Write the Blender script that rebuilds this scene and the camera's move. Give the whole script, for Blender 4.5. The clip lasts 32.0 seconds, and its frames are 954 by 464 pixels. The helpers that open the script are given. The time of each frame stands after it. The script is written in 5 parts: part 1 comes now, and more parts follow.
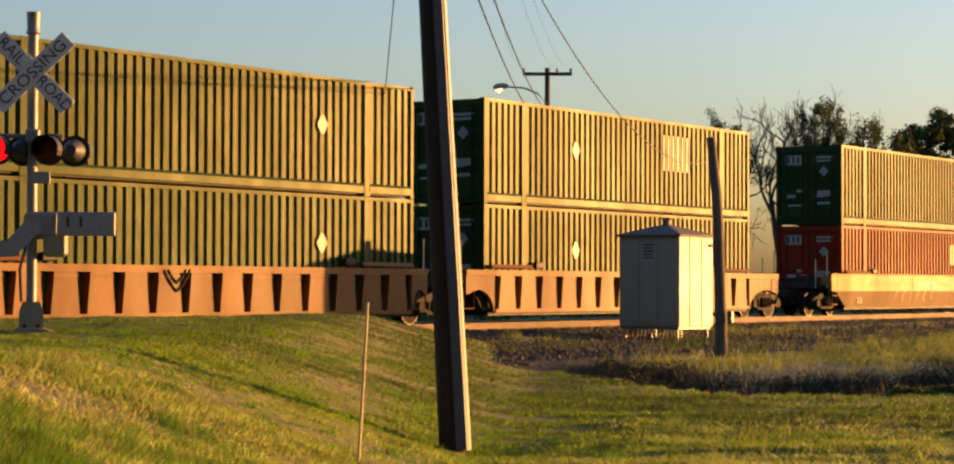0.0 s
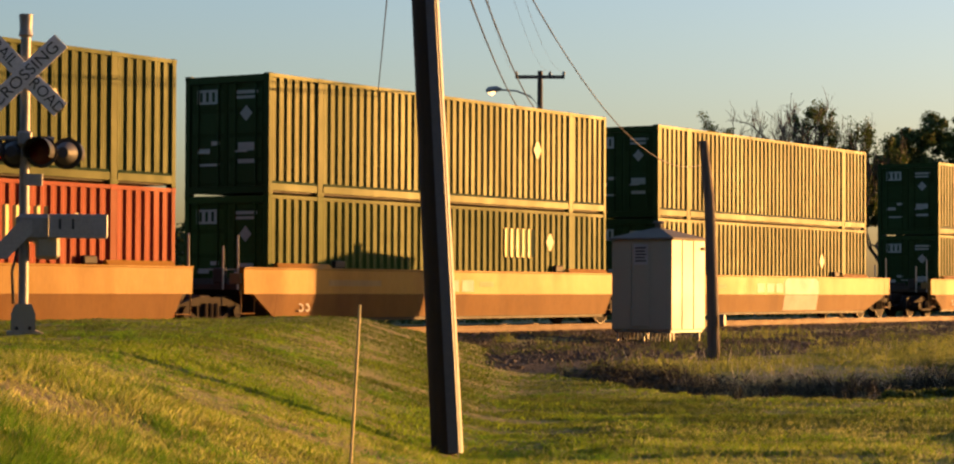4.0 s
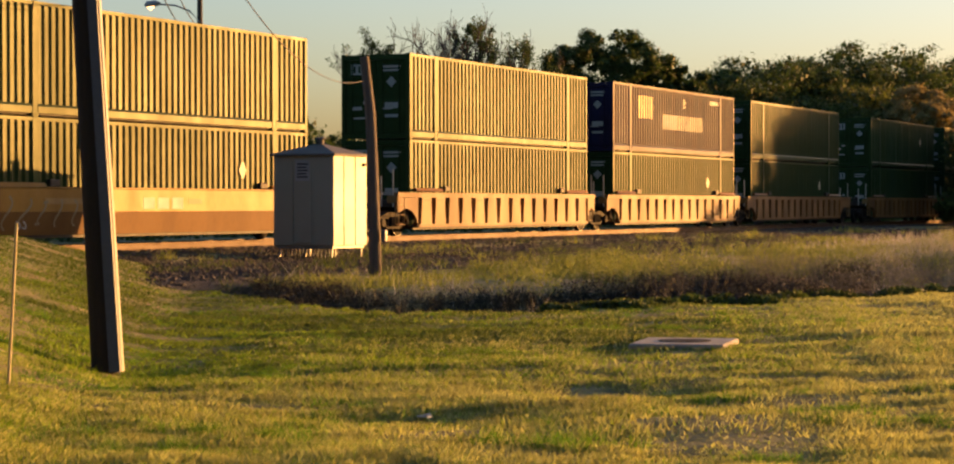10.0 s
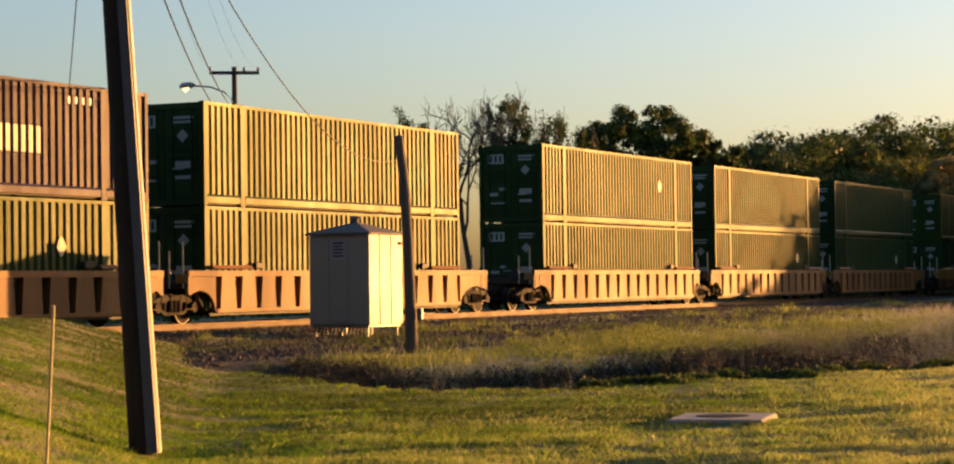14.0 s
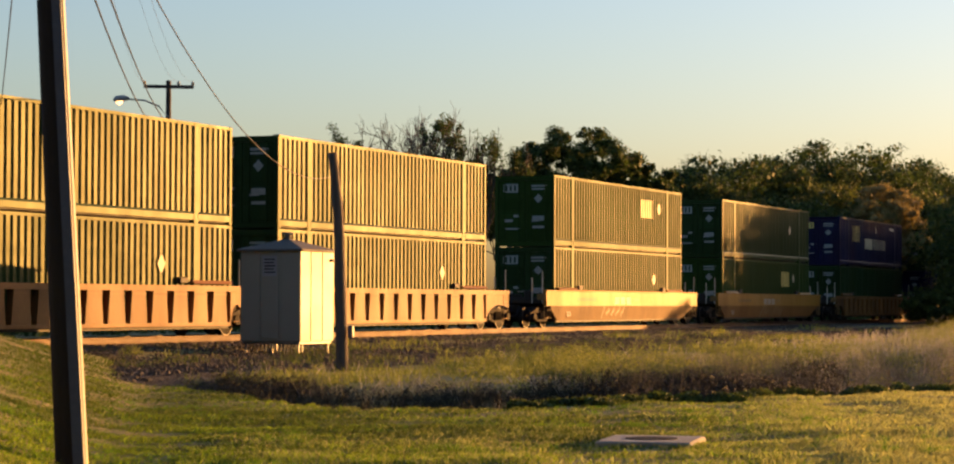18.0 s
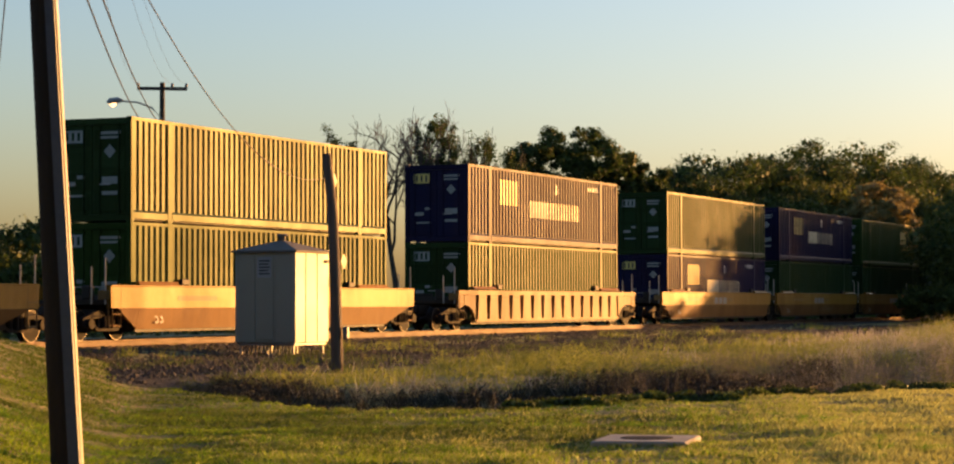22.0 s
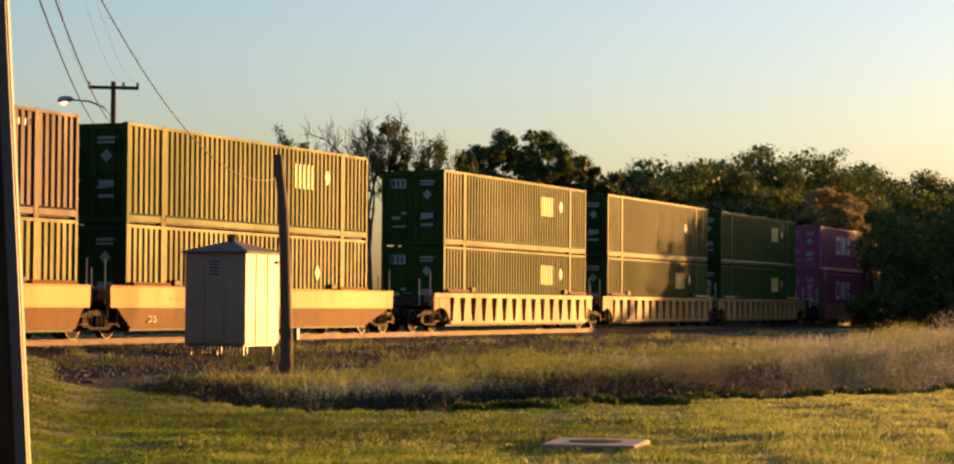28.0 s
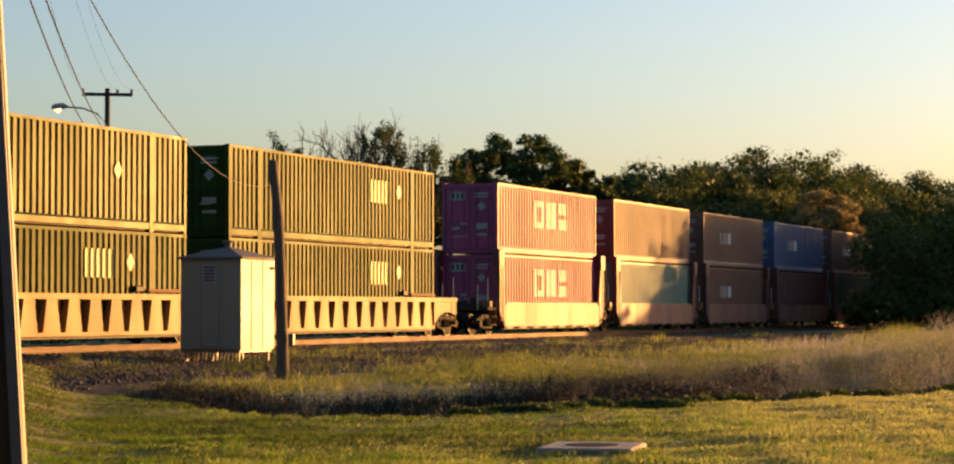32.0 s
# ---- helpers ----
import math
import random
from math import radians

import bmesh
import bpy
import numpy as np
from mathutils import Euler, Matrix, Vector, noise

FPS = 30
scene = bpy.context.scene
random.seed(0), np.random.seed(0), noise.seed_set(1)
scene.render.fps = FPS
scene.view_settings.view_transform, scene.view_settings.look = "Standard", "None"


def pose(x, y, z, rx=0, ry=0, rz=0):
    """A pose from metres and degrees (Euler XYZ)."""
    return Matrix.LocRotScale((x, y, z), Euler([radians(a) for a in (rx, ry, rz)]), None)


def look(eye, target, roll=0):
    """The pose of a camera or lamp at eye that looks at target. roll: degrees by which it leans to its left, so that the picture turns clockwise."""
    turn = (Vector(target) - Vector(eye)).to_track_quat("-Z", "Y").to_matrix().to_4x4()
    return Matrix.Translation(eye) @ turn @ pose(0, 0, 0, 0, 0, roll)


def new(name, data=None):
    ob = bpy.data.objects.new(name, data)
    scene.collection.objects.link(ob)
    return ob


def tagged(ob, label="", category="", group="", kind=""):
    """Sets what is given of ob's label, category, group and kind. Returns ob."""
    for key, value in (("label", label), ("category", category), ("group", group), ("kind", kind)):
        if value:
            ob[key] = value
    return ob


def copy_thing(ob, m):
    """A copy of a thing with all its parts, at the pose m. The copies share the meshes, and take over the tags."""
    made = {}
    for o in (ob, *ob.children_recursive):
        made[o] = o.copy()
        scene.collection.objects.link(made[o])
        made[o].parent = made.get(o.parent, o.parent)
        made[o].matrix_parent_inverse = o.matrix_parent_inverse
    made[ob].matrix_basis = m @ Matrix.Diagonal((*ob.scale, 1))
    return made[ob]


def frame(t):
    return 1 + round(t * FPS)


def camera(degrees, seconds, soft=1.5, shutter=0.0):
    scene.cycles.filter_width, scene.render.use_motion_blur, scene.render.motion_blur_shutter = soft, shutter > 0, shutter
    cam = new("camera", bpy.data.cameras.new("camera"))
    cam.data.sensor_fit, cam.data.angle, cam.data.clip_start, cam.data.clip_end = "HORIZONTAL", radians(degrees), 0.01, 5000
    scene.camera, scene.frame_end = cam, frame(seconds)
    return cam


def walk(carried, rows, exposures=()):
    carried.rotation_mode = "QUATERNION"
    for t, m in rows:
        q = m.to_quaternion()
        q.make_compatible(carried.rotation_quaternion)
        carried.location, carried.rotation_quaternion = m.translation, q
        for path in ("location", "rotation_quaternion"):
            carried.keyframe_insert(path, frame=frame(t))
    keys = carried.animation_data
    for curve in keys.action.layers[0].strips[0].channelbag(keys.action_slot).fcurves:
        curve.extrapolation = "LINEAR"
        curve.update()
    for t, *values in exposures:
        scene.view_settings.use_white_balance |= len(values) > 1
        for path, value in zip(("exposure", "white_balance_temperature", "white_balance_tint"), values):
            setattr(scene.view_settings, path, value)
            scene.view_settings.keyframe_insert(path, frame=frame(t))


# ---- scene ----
# ---------------------------------------------------------------- camera
EYE = (0.0, 0.0, 1.65)
cam = camera(23.96, 32.0, soft=2.2)
# The operator stands still and pans: seconds, turn to the left of the track's line, tilt up, lean
PATH = [
    (0, 33.145, 1.386, 0.173), (0.5, 33.121, 1.410, 0.172), (1, 33.095, 1.426, 0.286), (1.5, 33.084, 1.469, 0.219),
    (2, 33.094, 1.450, 0.233), (2.5, 33.091, 1.408, 0.276), (3, 33.083, 1.383, 0.161), (3.5, 33.031, 1.387, 0.203),
    (5.5, 32.548, 1.891, 0.074), (6, 32.359, 1.969, -0.189), (6.5, 31.950, 2.016, -0.224), (7, 31.040, 1.829, -0.038),
    (7.5, 29.465, 1.257, 0.260), (8, 27.525, 0.381, 0.676), (8.5, 25.751, -0.503, 0.554), (9, 24.631, -1.008, 0.140),
    (9.5, 24.278, -1.033, -0.082), (10, 24.348, -0.665, -0.096), (10.5, 24.596, -0.356, 0.302), (11, 24.980, -0.146, 0.520),
    (11.5, 25.778, 0.111, 0.284), (12, 26.757, 0.525, -0.387), (12.5, 27.441, 1.042, -1.026), (13, 27.352, 1.425, -1.307),
    (13.5, 26.513, 1.501, -1.115), (14, 25.240, 1.310, -0.756), (14.5, 24.100, 1.070, -0.202), (15, 23.422, 0.954, 0.231),
    (15.5, 23.195, 0.975, 0.458), (17.5, 23.449, 1.612, 0.197), (18, 23.518, 1.791, 0.208), (18.5, 23.548, 1.928, 0.206),
    (19, 23.574, 2.026, 0.307), (19.5, 23.588, 2.086, 0.307), (20, 23.611, 2.114, 0.280), (20.5, 23.632, 2.125, 0.247),
    (21, 23.612, 2.074, 0.169), (21.5, 23.533, 1.972, 0.055), (22, 23.377, 1.801, -0.091), (22.5, 23.142, 1.633, -0.155),
    (23, 22.890, 1.463, -0.193), (23.5, 22.655, 1.345, -0.120), (24, 22.480, 1.285, 0.041), (24.5, 22.394, 1.307, 0.320),
    (25, 22.333, 1.372, 0.513), (25.5, 22.281, 1.490, 0.698), (27.5, 22.155, 1.840, 0.510), (28, 22.130, 1.868, 0.379),
    (28.5, 22.111, 1.895, 0.305), (29, 22.071, 1.902, 0.293), (29.5, 22.034, 1.927, 0.309), (30, 21.994, 1.939, 0.354),
    (30.5, 21.991, 1.949, 0.285), (31, 21.998, 1.963, 0.221), (31.5, 22.009, 1.970, 0.040), (32, 22.003, 1.976, -0.036),
]
walk(cam, [(t, pose(*EYE, 0, 0, turn) @ pose(0, 0, 0, 90 + tilt, 0, 0) @ pose(0, 0, 0, 0, 0, lean)) for t, turn, tilt, lean in PATH],
     exposures=[(0, 1.4, 7500, 25), (32, 1.4, 7500, 25)])

# ---------------------------------------------------------------- light
SUN_ELEV, SUN_TURN = 4.8, 32.0          # degrees above the horizon; clockwise from the track's line
sky_world = bpy.data.worlds.new("sky")
scene.world = sky_world
sky_world.use_nodes = True
wn = sky_world.node_tree.nodes
sky_tex = wn.new("ShaderNodeTexSky")
sky_tex.sky_type = "NISHITA"
sky_tex.sun_disc = False
sky_tex.sun_elevation, sky_tex.sun_rotation = radians(SUN_ELEV), radians(SUN_TURN)
sky_tex.air_density, sky_tex.dust_density, sky_tex.ozone_density = 1.0, 1.8, 3.1
sky_world.node_tree.links.new(sky_tex.outputs[0], wn["Background"].inputs[0])
wn["Background"].inputs[1].default_value = 0.149
sun_dir = Vector((math.sin(radians(SUN_TURN)) * math.cos(radians(SUN_ELEV)), math.cos(radians(SUN_TURN)) * math.cos(radians(SUN_ELEV)), math.sin(radians(SUN_ELEV))))
sun = new("sun", bpy.data.lights.new("sun", "SUN"))
sun.data.energy, sun.data.angle, sun.data.color = 4.9, radians(0.6), (1.0, 0.52, 0.145)
sun.matrix_world = look((0, 0, 50), Vector((0, 0, 50)) - sun_dir)


# ---------------------------------------------------------------- materials
def material(name, base, rough=0.6, metal=0.0, dirt=None, amount=0.4, scale=1.2, grain=30.0, bump=0.1, depth=0.01,
             spread=0.12, stretch=(1, 1, 1), spec=0.5, per_object=0.0, glow=0.0, tint=None, dent=0.0):
    """Base colour with broad stains, fine grain and relief, in object space at real size."""
    m = bpy.data.materials.new(name)
    m.use_nodes = True
    nt, n = m.node_tree, m.node_tree.nodes
    p = n["Principled BSDF"]
    co = n.new("ShaderNodeTexCoord")
    mp = n.new("ShaderNodeMapping")
    mp.inputs["Scale"].default_value = stretch
    nt.links.new(co.outputs["Object"], mp.inputs[0])
    big, fine = n.new("ShaderNodeTexNoise"), n.new("ShaderNodeTexNoise")
    big.inputs["Scale"].default_value, big.inputs["Detail"].default_value = scale, 6
    fine.inputs["Scale"].default_value, fine.inputs["Detail"].default_value = grain, 4
    nt.links.new(mp.outputs[0], big.inputs[0])
    nt.links.new(mp.outputs[0], fine.inputs[0])
    ramp = n.new("ShaderNodeMapRange")
    ramp.inputs["From Min"].default_value, ramp.inputs["From Max"].default_value = 0.42, 0.72
    ramp.inputs["To Max"].default_value = amount
    nt.links.new(big.outputs[0], ramp.inputs[0])
    mix = n.new("ShaderNodeMix")
    mix.data_type = "RGBA"
    mix.inputs["A"].default_value = (*base, 1)
    mix.inputs["B"].default_value = (*(dirt or [c * 0.45 for c in base]), 1)
    nt.links.new(ramp.outputs[0], mix.inputs["Factor"])
    hsv = n.new("ShaderNodeHueSaturation")
    nt.links.new(mix.outputs["Result"], hsv.inputs["Color"])
    val = n.new("ShaderNodeMapRange")
    val.inputs["To Min"].default_value, val.inputs["To Max"].default_value = 1 - spread * 2, 1 + spread * 2
    nt.links.new(fine.outputs[0], val.inputs[0])
    out = val.outputs[0]
    if per_object:
        info, ob_val, mul = n.new("ShaderNodeObjectInfo"), n.new("ShaderNodeMapRange"), n.new("ShaderNodeMath")
        ob_val.inputs["To Min"].default_value, ob_val.inputs["To Max"].default_value = 1 - per_object, 1 + per_object
        nt.links.new(info.outputs["Random"], ob_val.inputs[0])
        mul.operation = "MULTIPLY"
        nt.links.new(out, mul.inputs[0])
        nt.links.new(ob_val.outputs[0], mul.inputs[1])
        out = mul.outputs[0]
    nt.links.new(out, hsv.inputs["Value"])
    nt.links.new(hsv.outputs[0], p.inputs["Base Color"])
    rg = n.new("ShaderNodeMapRange")
    rg.inputs["To Min"].default_value, rg.inputs["To Max"].default_value = max(rough - 0.12, 0.05), min(rough + 0.12, 1)
    nt.links.new(big.outputs[0], rg.inputs[0])
    nt.links.new(rg.outputs[0], p.inputs["Roughness"])
    p.inputs["Metallic"].default_value = metal
    p.inputs["Specular IOR Level"].default_value = spec
    if tint:
        p.inputs["Specular Tint"].default_value = (*tint, 1)
    if bump:
        b = n.new("ShaderNodeBump")
        b.inputs["Strength"].default_value, b.inputs["Distance"].default_value = bump, depth
        nt.links.new(fine.outputs[0], b.inputs["Height"])
        nt.links.new(b.outputs[0], p.inputs["Normal"])
        if dent:
            # sheet metal is never quite flat: broad shallow dents under the fine relief
            buckle, d = n.new("ShaderNodeTexNoise"), n.new("ShaderNodeBump")
            buckle.inputs["Scale"].default_value, buckle.inputs["Detail"].default_value = 0.9, 2
            d.inputs["Strength"].default_value, d.inputs["Distance"].default_value = 1.0, dent
            nt.links.new(co.outputs["Object"], buckle.inputs[0])
            nt.links.new(buckle.outputs[0], d.inputs["Height"])
            nt.links.new(d.outputs[0], b.inputs["Normal"])
    if glow:
        p.inputs["Emission Color"].default_value = (*base, 1)
        p.inputs["Emission Strength"].default_value = glow
    return m


def blade_material(name, low, high, thin=0.35, rough=0.6, dry=None, patch_scale=0.45):
    """Leaves and grass: colour varies from piece to piece and in patches, and light comes through."""
    m = bpy.data.materials.new(name)
    m.use_nodes = True
    nt, n = m.node_tree, m.node_tree.nodes
    p, out = n["Principled BSDF"], n["Material Output"]
    geo, ramp = n.new("ShaderNodeNewGeometry"), n.new("ShaderNodeMix")
    ramp.data_type = "RGBA"
    ramp.inputs["A"].default_value, ramp.inputs["B"].default_value = (*low, 1), (*high, 1)
    nt.links.new(geo.outputs["Random Per Island"], ramp.inputs["Factor"])
    co, patch, spot = n.new("ShaderNodeTexCoord"), n.new("ShaderNodeTexNoise"), n.new("ShaderNodeTexNoise")
    patch.inputs["Scale"].default_value, patch.inputs["Detail"].default_value = patch_scale, 3
    spot.inputs["Scale"].default_value, spot.inputs["Detail"].default_value = patch_scale * 5, 3
    nt.links.new(co.outputs["Object"], patch.inputs[0])
    nt.links.new(co.outputs["Object"], spot.inputs[0])
    colour = ramp.outputs["Result"]
    if dry:
        where, mix = n.new("ShaderNodeMapRange"), n.new("ShaderNodeMix")
        where.inputs["From Min"].default_value, where.inputs["From Max"].default_value = 0.42, 0.66
        nt.links.new(patch.outputs[0], where.inputs[0])
        mix.data_type = "RGBA"
        mix.inputs["B"].default_value = (*dry, 1)
        nt.links.new(where.outputs[0], mix.inputs["Factor"])
        nt.links.new(colour, mix.inputs["A"])
        colour = mix.outputs["Result"]
    hsv, val = n.new("ShaderNodeHueSaturation"), n.new("ShaderNodeMapRange")
    val.inputs["From Min"].default_value, val.inputs["From Max"].default_value = 0.32, 0.68
    val.inputs["To Min"].default_value, val.inputs["To Max"].default_value = 0.7, 1.25
    nt.links.new(spot.outputs[0], val.inputs[0])
    nt.links.new(val.outputs[0], hsv.inputs["Value"])
    nt.links.new(colour, hsv.inputs["Color"])
    nt.links.new(hsv.outputs[0], p.inputs["Base Color"])
    p.inputs["Roughness"].default_value = rough
    p.inputs["Specular IOR Level"].default_value = 0.25
    tr, mx = n.new("ShaderNodeBsdfTranslucent"), n.new("ShaderNodeMixShader")
    nt.links.new(hsv.outputs[0], tr.inputs["Color"])
    mx.inputs[0].default_value = thin
    nt.links.new(p.outputs[0], mx.inputs[1])
    nt.links.new(tr.outputs[0], mx.inputs[2])
    nt.links.new(mx.outputs[0], out.inputs["Surface"])
    return m


def paint(name, base, rough=0.56, dirt=None, amount=0.55, tint=None, spec=0.5):
    """Container and rail car paint: streaked downwards with dust and rust."""
    return material(name, base, rough, 0.0, dirt or [c * 0.55 + 0.02 for c in base], amount, 1.1, 22, 0.06, 0.004, 0.1, (1, 1, 0.25), spec, 0.22, 0.0, tint, 0.028)


MAT = {
    "green": paint("green container paint", (0.0112, 0.0310, 0.0135), 0.42, (0.0275, 0.0387, 0.0103), 0.5, (0.86, 0.95, 0.18), 0.059),
    "green_dull": paint("dull green container paint", (0.0138, 0.0396, 0.0112), 0.48, (0.0292, 0.0430, 0.0103), 0.5, (0.88, 0.95, 0.12), 0.062),
    "red": paint("red container paint", (0.1720, 0.0155, 0.0077), 0.55, (0.1118, 0.0189, 0.0112), 0.5, (1.0, 0.5, 0.3), 0.152),
    "blue": paint("navy container paint", (0.0095, 0.0112, 0.0360), 0.45, (0.038, 0.018, 0.020), 0.5, (1.0, 0.68, 0.70), 0.048),
    "magenta": paint("magenta container paint", (0.2210, 0.0170, 0.0765)),
    "maroon": paint("maroon container paint", (0.0935, 0.0187, 0.0153)),
    "teal": paint("teal container paint", (0.0425, 0.1530, 0.1275)),
    "brown": paint("brown container paint", (0.1190, 0.0408, 0.0204)),
    "sky_blue": paint("blue container paint", (0.0170, 0.0680, 0.1615)),
    "dark_green": paint("dark green container paint", (0.0170, 0.0425, 0.0255)),
    "car_yellow": paint("faded yellow rail car paint", (0.2356, 0.1140, 0.0144), 0.5, (0.1596, 0.0684, 0.0114), 0.6, (1.0, 0.8, 0.45), 0.167),
    "car_lower": paint("rusty rail car paint", (0.1596, 0.0669, 0.0122), 0.58, (0.0988, 0.0380, 0.0099), 0.8, None, 0.137),
    "car_rib": paint("weathered orange-tan rail car paint", (0.1786, 0.0760, 0.0198), 0.58, (0.1064, 0.0441, 0.0152), 0.8, None, 0.167),
    "car_pale": paint("pale tan rail car paint", (0.2280, 0.1330, 0.0433), 0.55, (0.1520, 0.0798, 0.0304), 0.7, None, 0.167),
    "car_red": paint("grimy red-brown rail car paint", (0.1824, 0.0646, 0.0456), 0.6, (0.0988, 0.0456, 0.0380), 0.8),
    "steel": material("dark cast steel", (0.022, 0.017, 0.014), 0.6, 0.0, (0.05, 0.028, 0.018), 0.6, 4, 40, spec=0.2),
    "wheel": material("worn wheel steel", (0.012, 0.010, 0.009), 0.7, 0.0, (0.018, 0.013, 0.010), 0.6, 5, 30, spec=0.06),
    "black": material("black rubber", (0.015, 0.015, 0.016), 0.7),
    "white": material("white lettering paint", (0.5760, 0.5760, 0.5600), 0.55, 0, (0.4000, 0.3840, 0.3360), 0.5),
    "logo_yellow": material("yellow decal", (0.5760, 0.4160, 0.0960), 0.5, 0, (0.4000, 0.2880, 0.0800), 0.5),
    "grey_mark": material("faded grey decal", (0.22, 0.235, 0.22), 0.6),
    "shelter": material("off-white painted steel", (0.2720, 0.2600, 0.2040), 0.5, 0, (0.2240, 0.2040, 0.1600), 0.35, 0.9, 20, 0.04, 0.004, 0.04),
    "shelter_roof": material("grey roof paint", (0.135, 0.122, 0.105), 0.7, 0, (0.10, 0.09, 0.075), 0.6, spec=0.2),
    "aluminium": material("dull aluminium", (0.2560, 0.2560, 0.2560), 0.5, 0.2, (0.1600, 0.1520, 0.1440), 0.6, 3, 30),
    "sign_grey": material("sign backing grey", (0.3200, 0.3280, 0.3440), 0.5, 0.3),
    "sign_white": material("reflective white sheeting", (0.64, 0.65, 0.68), 0.5, 0, (0.42, 0.42, 0.44), 0.4),
    "sign_black": material("black sign lettering", (0.02, 0.02, 0.022), 0.6),
    "hood": material("black painted hood", (0.018, 0.018, 0.02), 0.5),
    "lamp_case": material("dark grey lamp case", (0.05, 0.05, 0.053), 0.6),
    "lens_off": material("dark red glass lens", (0.10, 0.004, 0.004), 0.15, 0, None, 0.2),
    "lens_on": material("lit red lens", (1.0, 0.008, 0.010), 0.2, glow=0.7),
    "concrete": material("weathered concrete", (0.3360, 0.3040, 0.2480), 0.85, 0, (0.2080, 0.1920, 0.1600), 0.6, 3, 50, 0.3, 0.01),
    "iron": material("dark iron lid", (0.026, 0.022, 0.018), 0.8, 0.0, spec=0.1),
    "pole": material("creosoted pole timber", (0.020, 0.016, 0.014), 0.8, 0, (0.045, 0.034, 0.027), 0.6, 2, 30, 0.5, 0.02, 0.2, (6, 6, 0.35)),
    "grey_wood": material("grey weathered timber", (0.12, 0.09, 0.07), 0.85, 0, (0.05, 0.04, 0.03), 0.7, 2, 30, 0.5, 0.02, 0.2, (6, 6, 0.35)),
    "guard": material("grey plastic cable guard", (0.070, 0.085, 0.110), 0.42, 0, (0.05, 0.055, 0.065), 0.5, 3, 25, 0.05, 0.003),
    "stake": material("yellowed fibreglass", (0.66, 0.57, 0.32), 0.6),
    "wire": material("black cable", (0.02, 0.02, 0.022), 0.6),
    "rail": material("rusty rail steel", (0.0920, 0.0400, 0.0160), 0.7, 0.1, (0.0640, 0.0288, 0.0144), 0.6, 2, 30, 0.2, 0.004),
    "rail_top": material("polished rail head", (0.10, 0.055, 0.030), 0.5, 0.3),
    "tie": material("old sleeper timber", (0.07, 0.055, 0.045), 0.9),
    "ballast": material("ballast gravel", (0.026, 0.020, 0.014), 0.95, 0, (0.014, 0.011, 0.008), 0.8, 3, 18, 1.0, 0.06, 0.3),
    "stone": material("ballast stones", (0.066, 0.052, 0.038), 0.9, 0, (0.022, 0.017, 0.012), 0.8, 5, 40),
    "bark": material("tree bark", (0.07, 0.055, 0.042), 0.95, 0, (0.03, 0.025, 0.02), 0.6, 2, 14, 0.8, 0.04),
    "leaf": blade_material("oak leaves", (0.019, 0.040, 0.010), (0.076, 0.115, 0.026), 0.34),
    "leaf_tan": blade_material("dry tan leaves", (0.2024, 0.1656, 0.0552), (0.3680, 0.2852, 0.1104)),
    # paler leaves for the near bushes, and as sunlight on some rear trees
    "leaf_bush_lit": blade_material("bush leaves, also the rear row's sunlit leaves", (0.028, 0.056, 0.014), (0.135, 0.150, 0.034), 0.45),
    "grass": blade_material("mown green grass", (0.110, 0.200, 0.015), (0.225, 0.315, 0.034), 0.68, 0.6),
    "grass_dry": blade_material("mown tan grass", (0.225, 0.255, 0.080), (0.345, 0.365, 0.150), 0.68, 0.6),
    "tuft": blade_material("lush grass", (0.045, 0.150, 0.010), (0.165, 0.30, 0.028), 0.55),
    # dark green: shade of the far lawn as colour, and the grass over the ballast
    "grass_deep_shade": blade_material("dull green grass, also the far lawn's shade", (0.052, 0.092, 0.014), (0.125, 0.165, 0.032), 0.55, 0.6),
    "pale_bar": material("pale weathered bar, also the pole's lit edge", (0.3840, 0.3600, 0.2960), 0.5, 0, (0.2720, 0.2400, 0.1920), 0.5, 3, 20),
    # paler blades that lift the lawn's brightness by colour
    "grass_bright": blade_material("pale lawn grass with brightness in its colour", (0.31, 0.335, 0.090), (0.46, 0.465, 0.170), 0.68, 0.6),
    "creeper": blade_material("low dark green plants", (0.03, 0.06, 0.012), (0.13, 0.17, 0.03), 0.25),
    "weed": blade_material("tall dry weeds", (0.215, 0.215, 0.190), (0.40, 0.385, 0.345), 0.55),
    "weed_green": blade_material("green weeds", (0.110, 0.150, 0.026), (0.30, 0.325, 0.085), 0.5),
    # brown, taken down to near black for the shade in the ditch
    "weed_shaded": blade_material("brown weeds with the ditch's shade in their colour", (0.016, 0.016, 0.009), (0.050, 0.046, 0.028), 0.0),
    "weed_grey": blade_material("grey-brown seed heads", (0.080, 0.074, 0.064), (0.20, 0.180, 0.150), 0.35),
    "lamp_glow": material("warm lamp lens", (1.0, 0.55, 0.22), 0.3, glow=1.6),
}


def ground_material():
    m = material("lawn soil", (0.185, 0.155, 0.055), 0.95, 0, (0.125, 0.150, 0.034), 0.8, 0.45, 7, 1.0, 0.10, 0.25)
    return m


MAT["ground"] = ground_material()


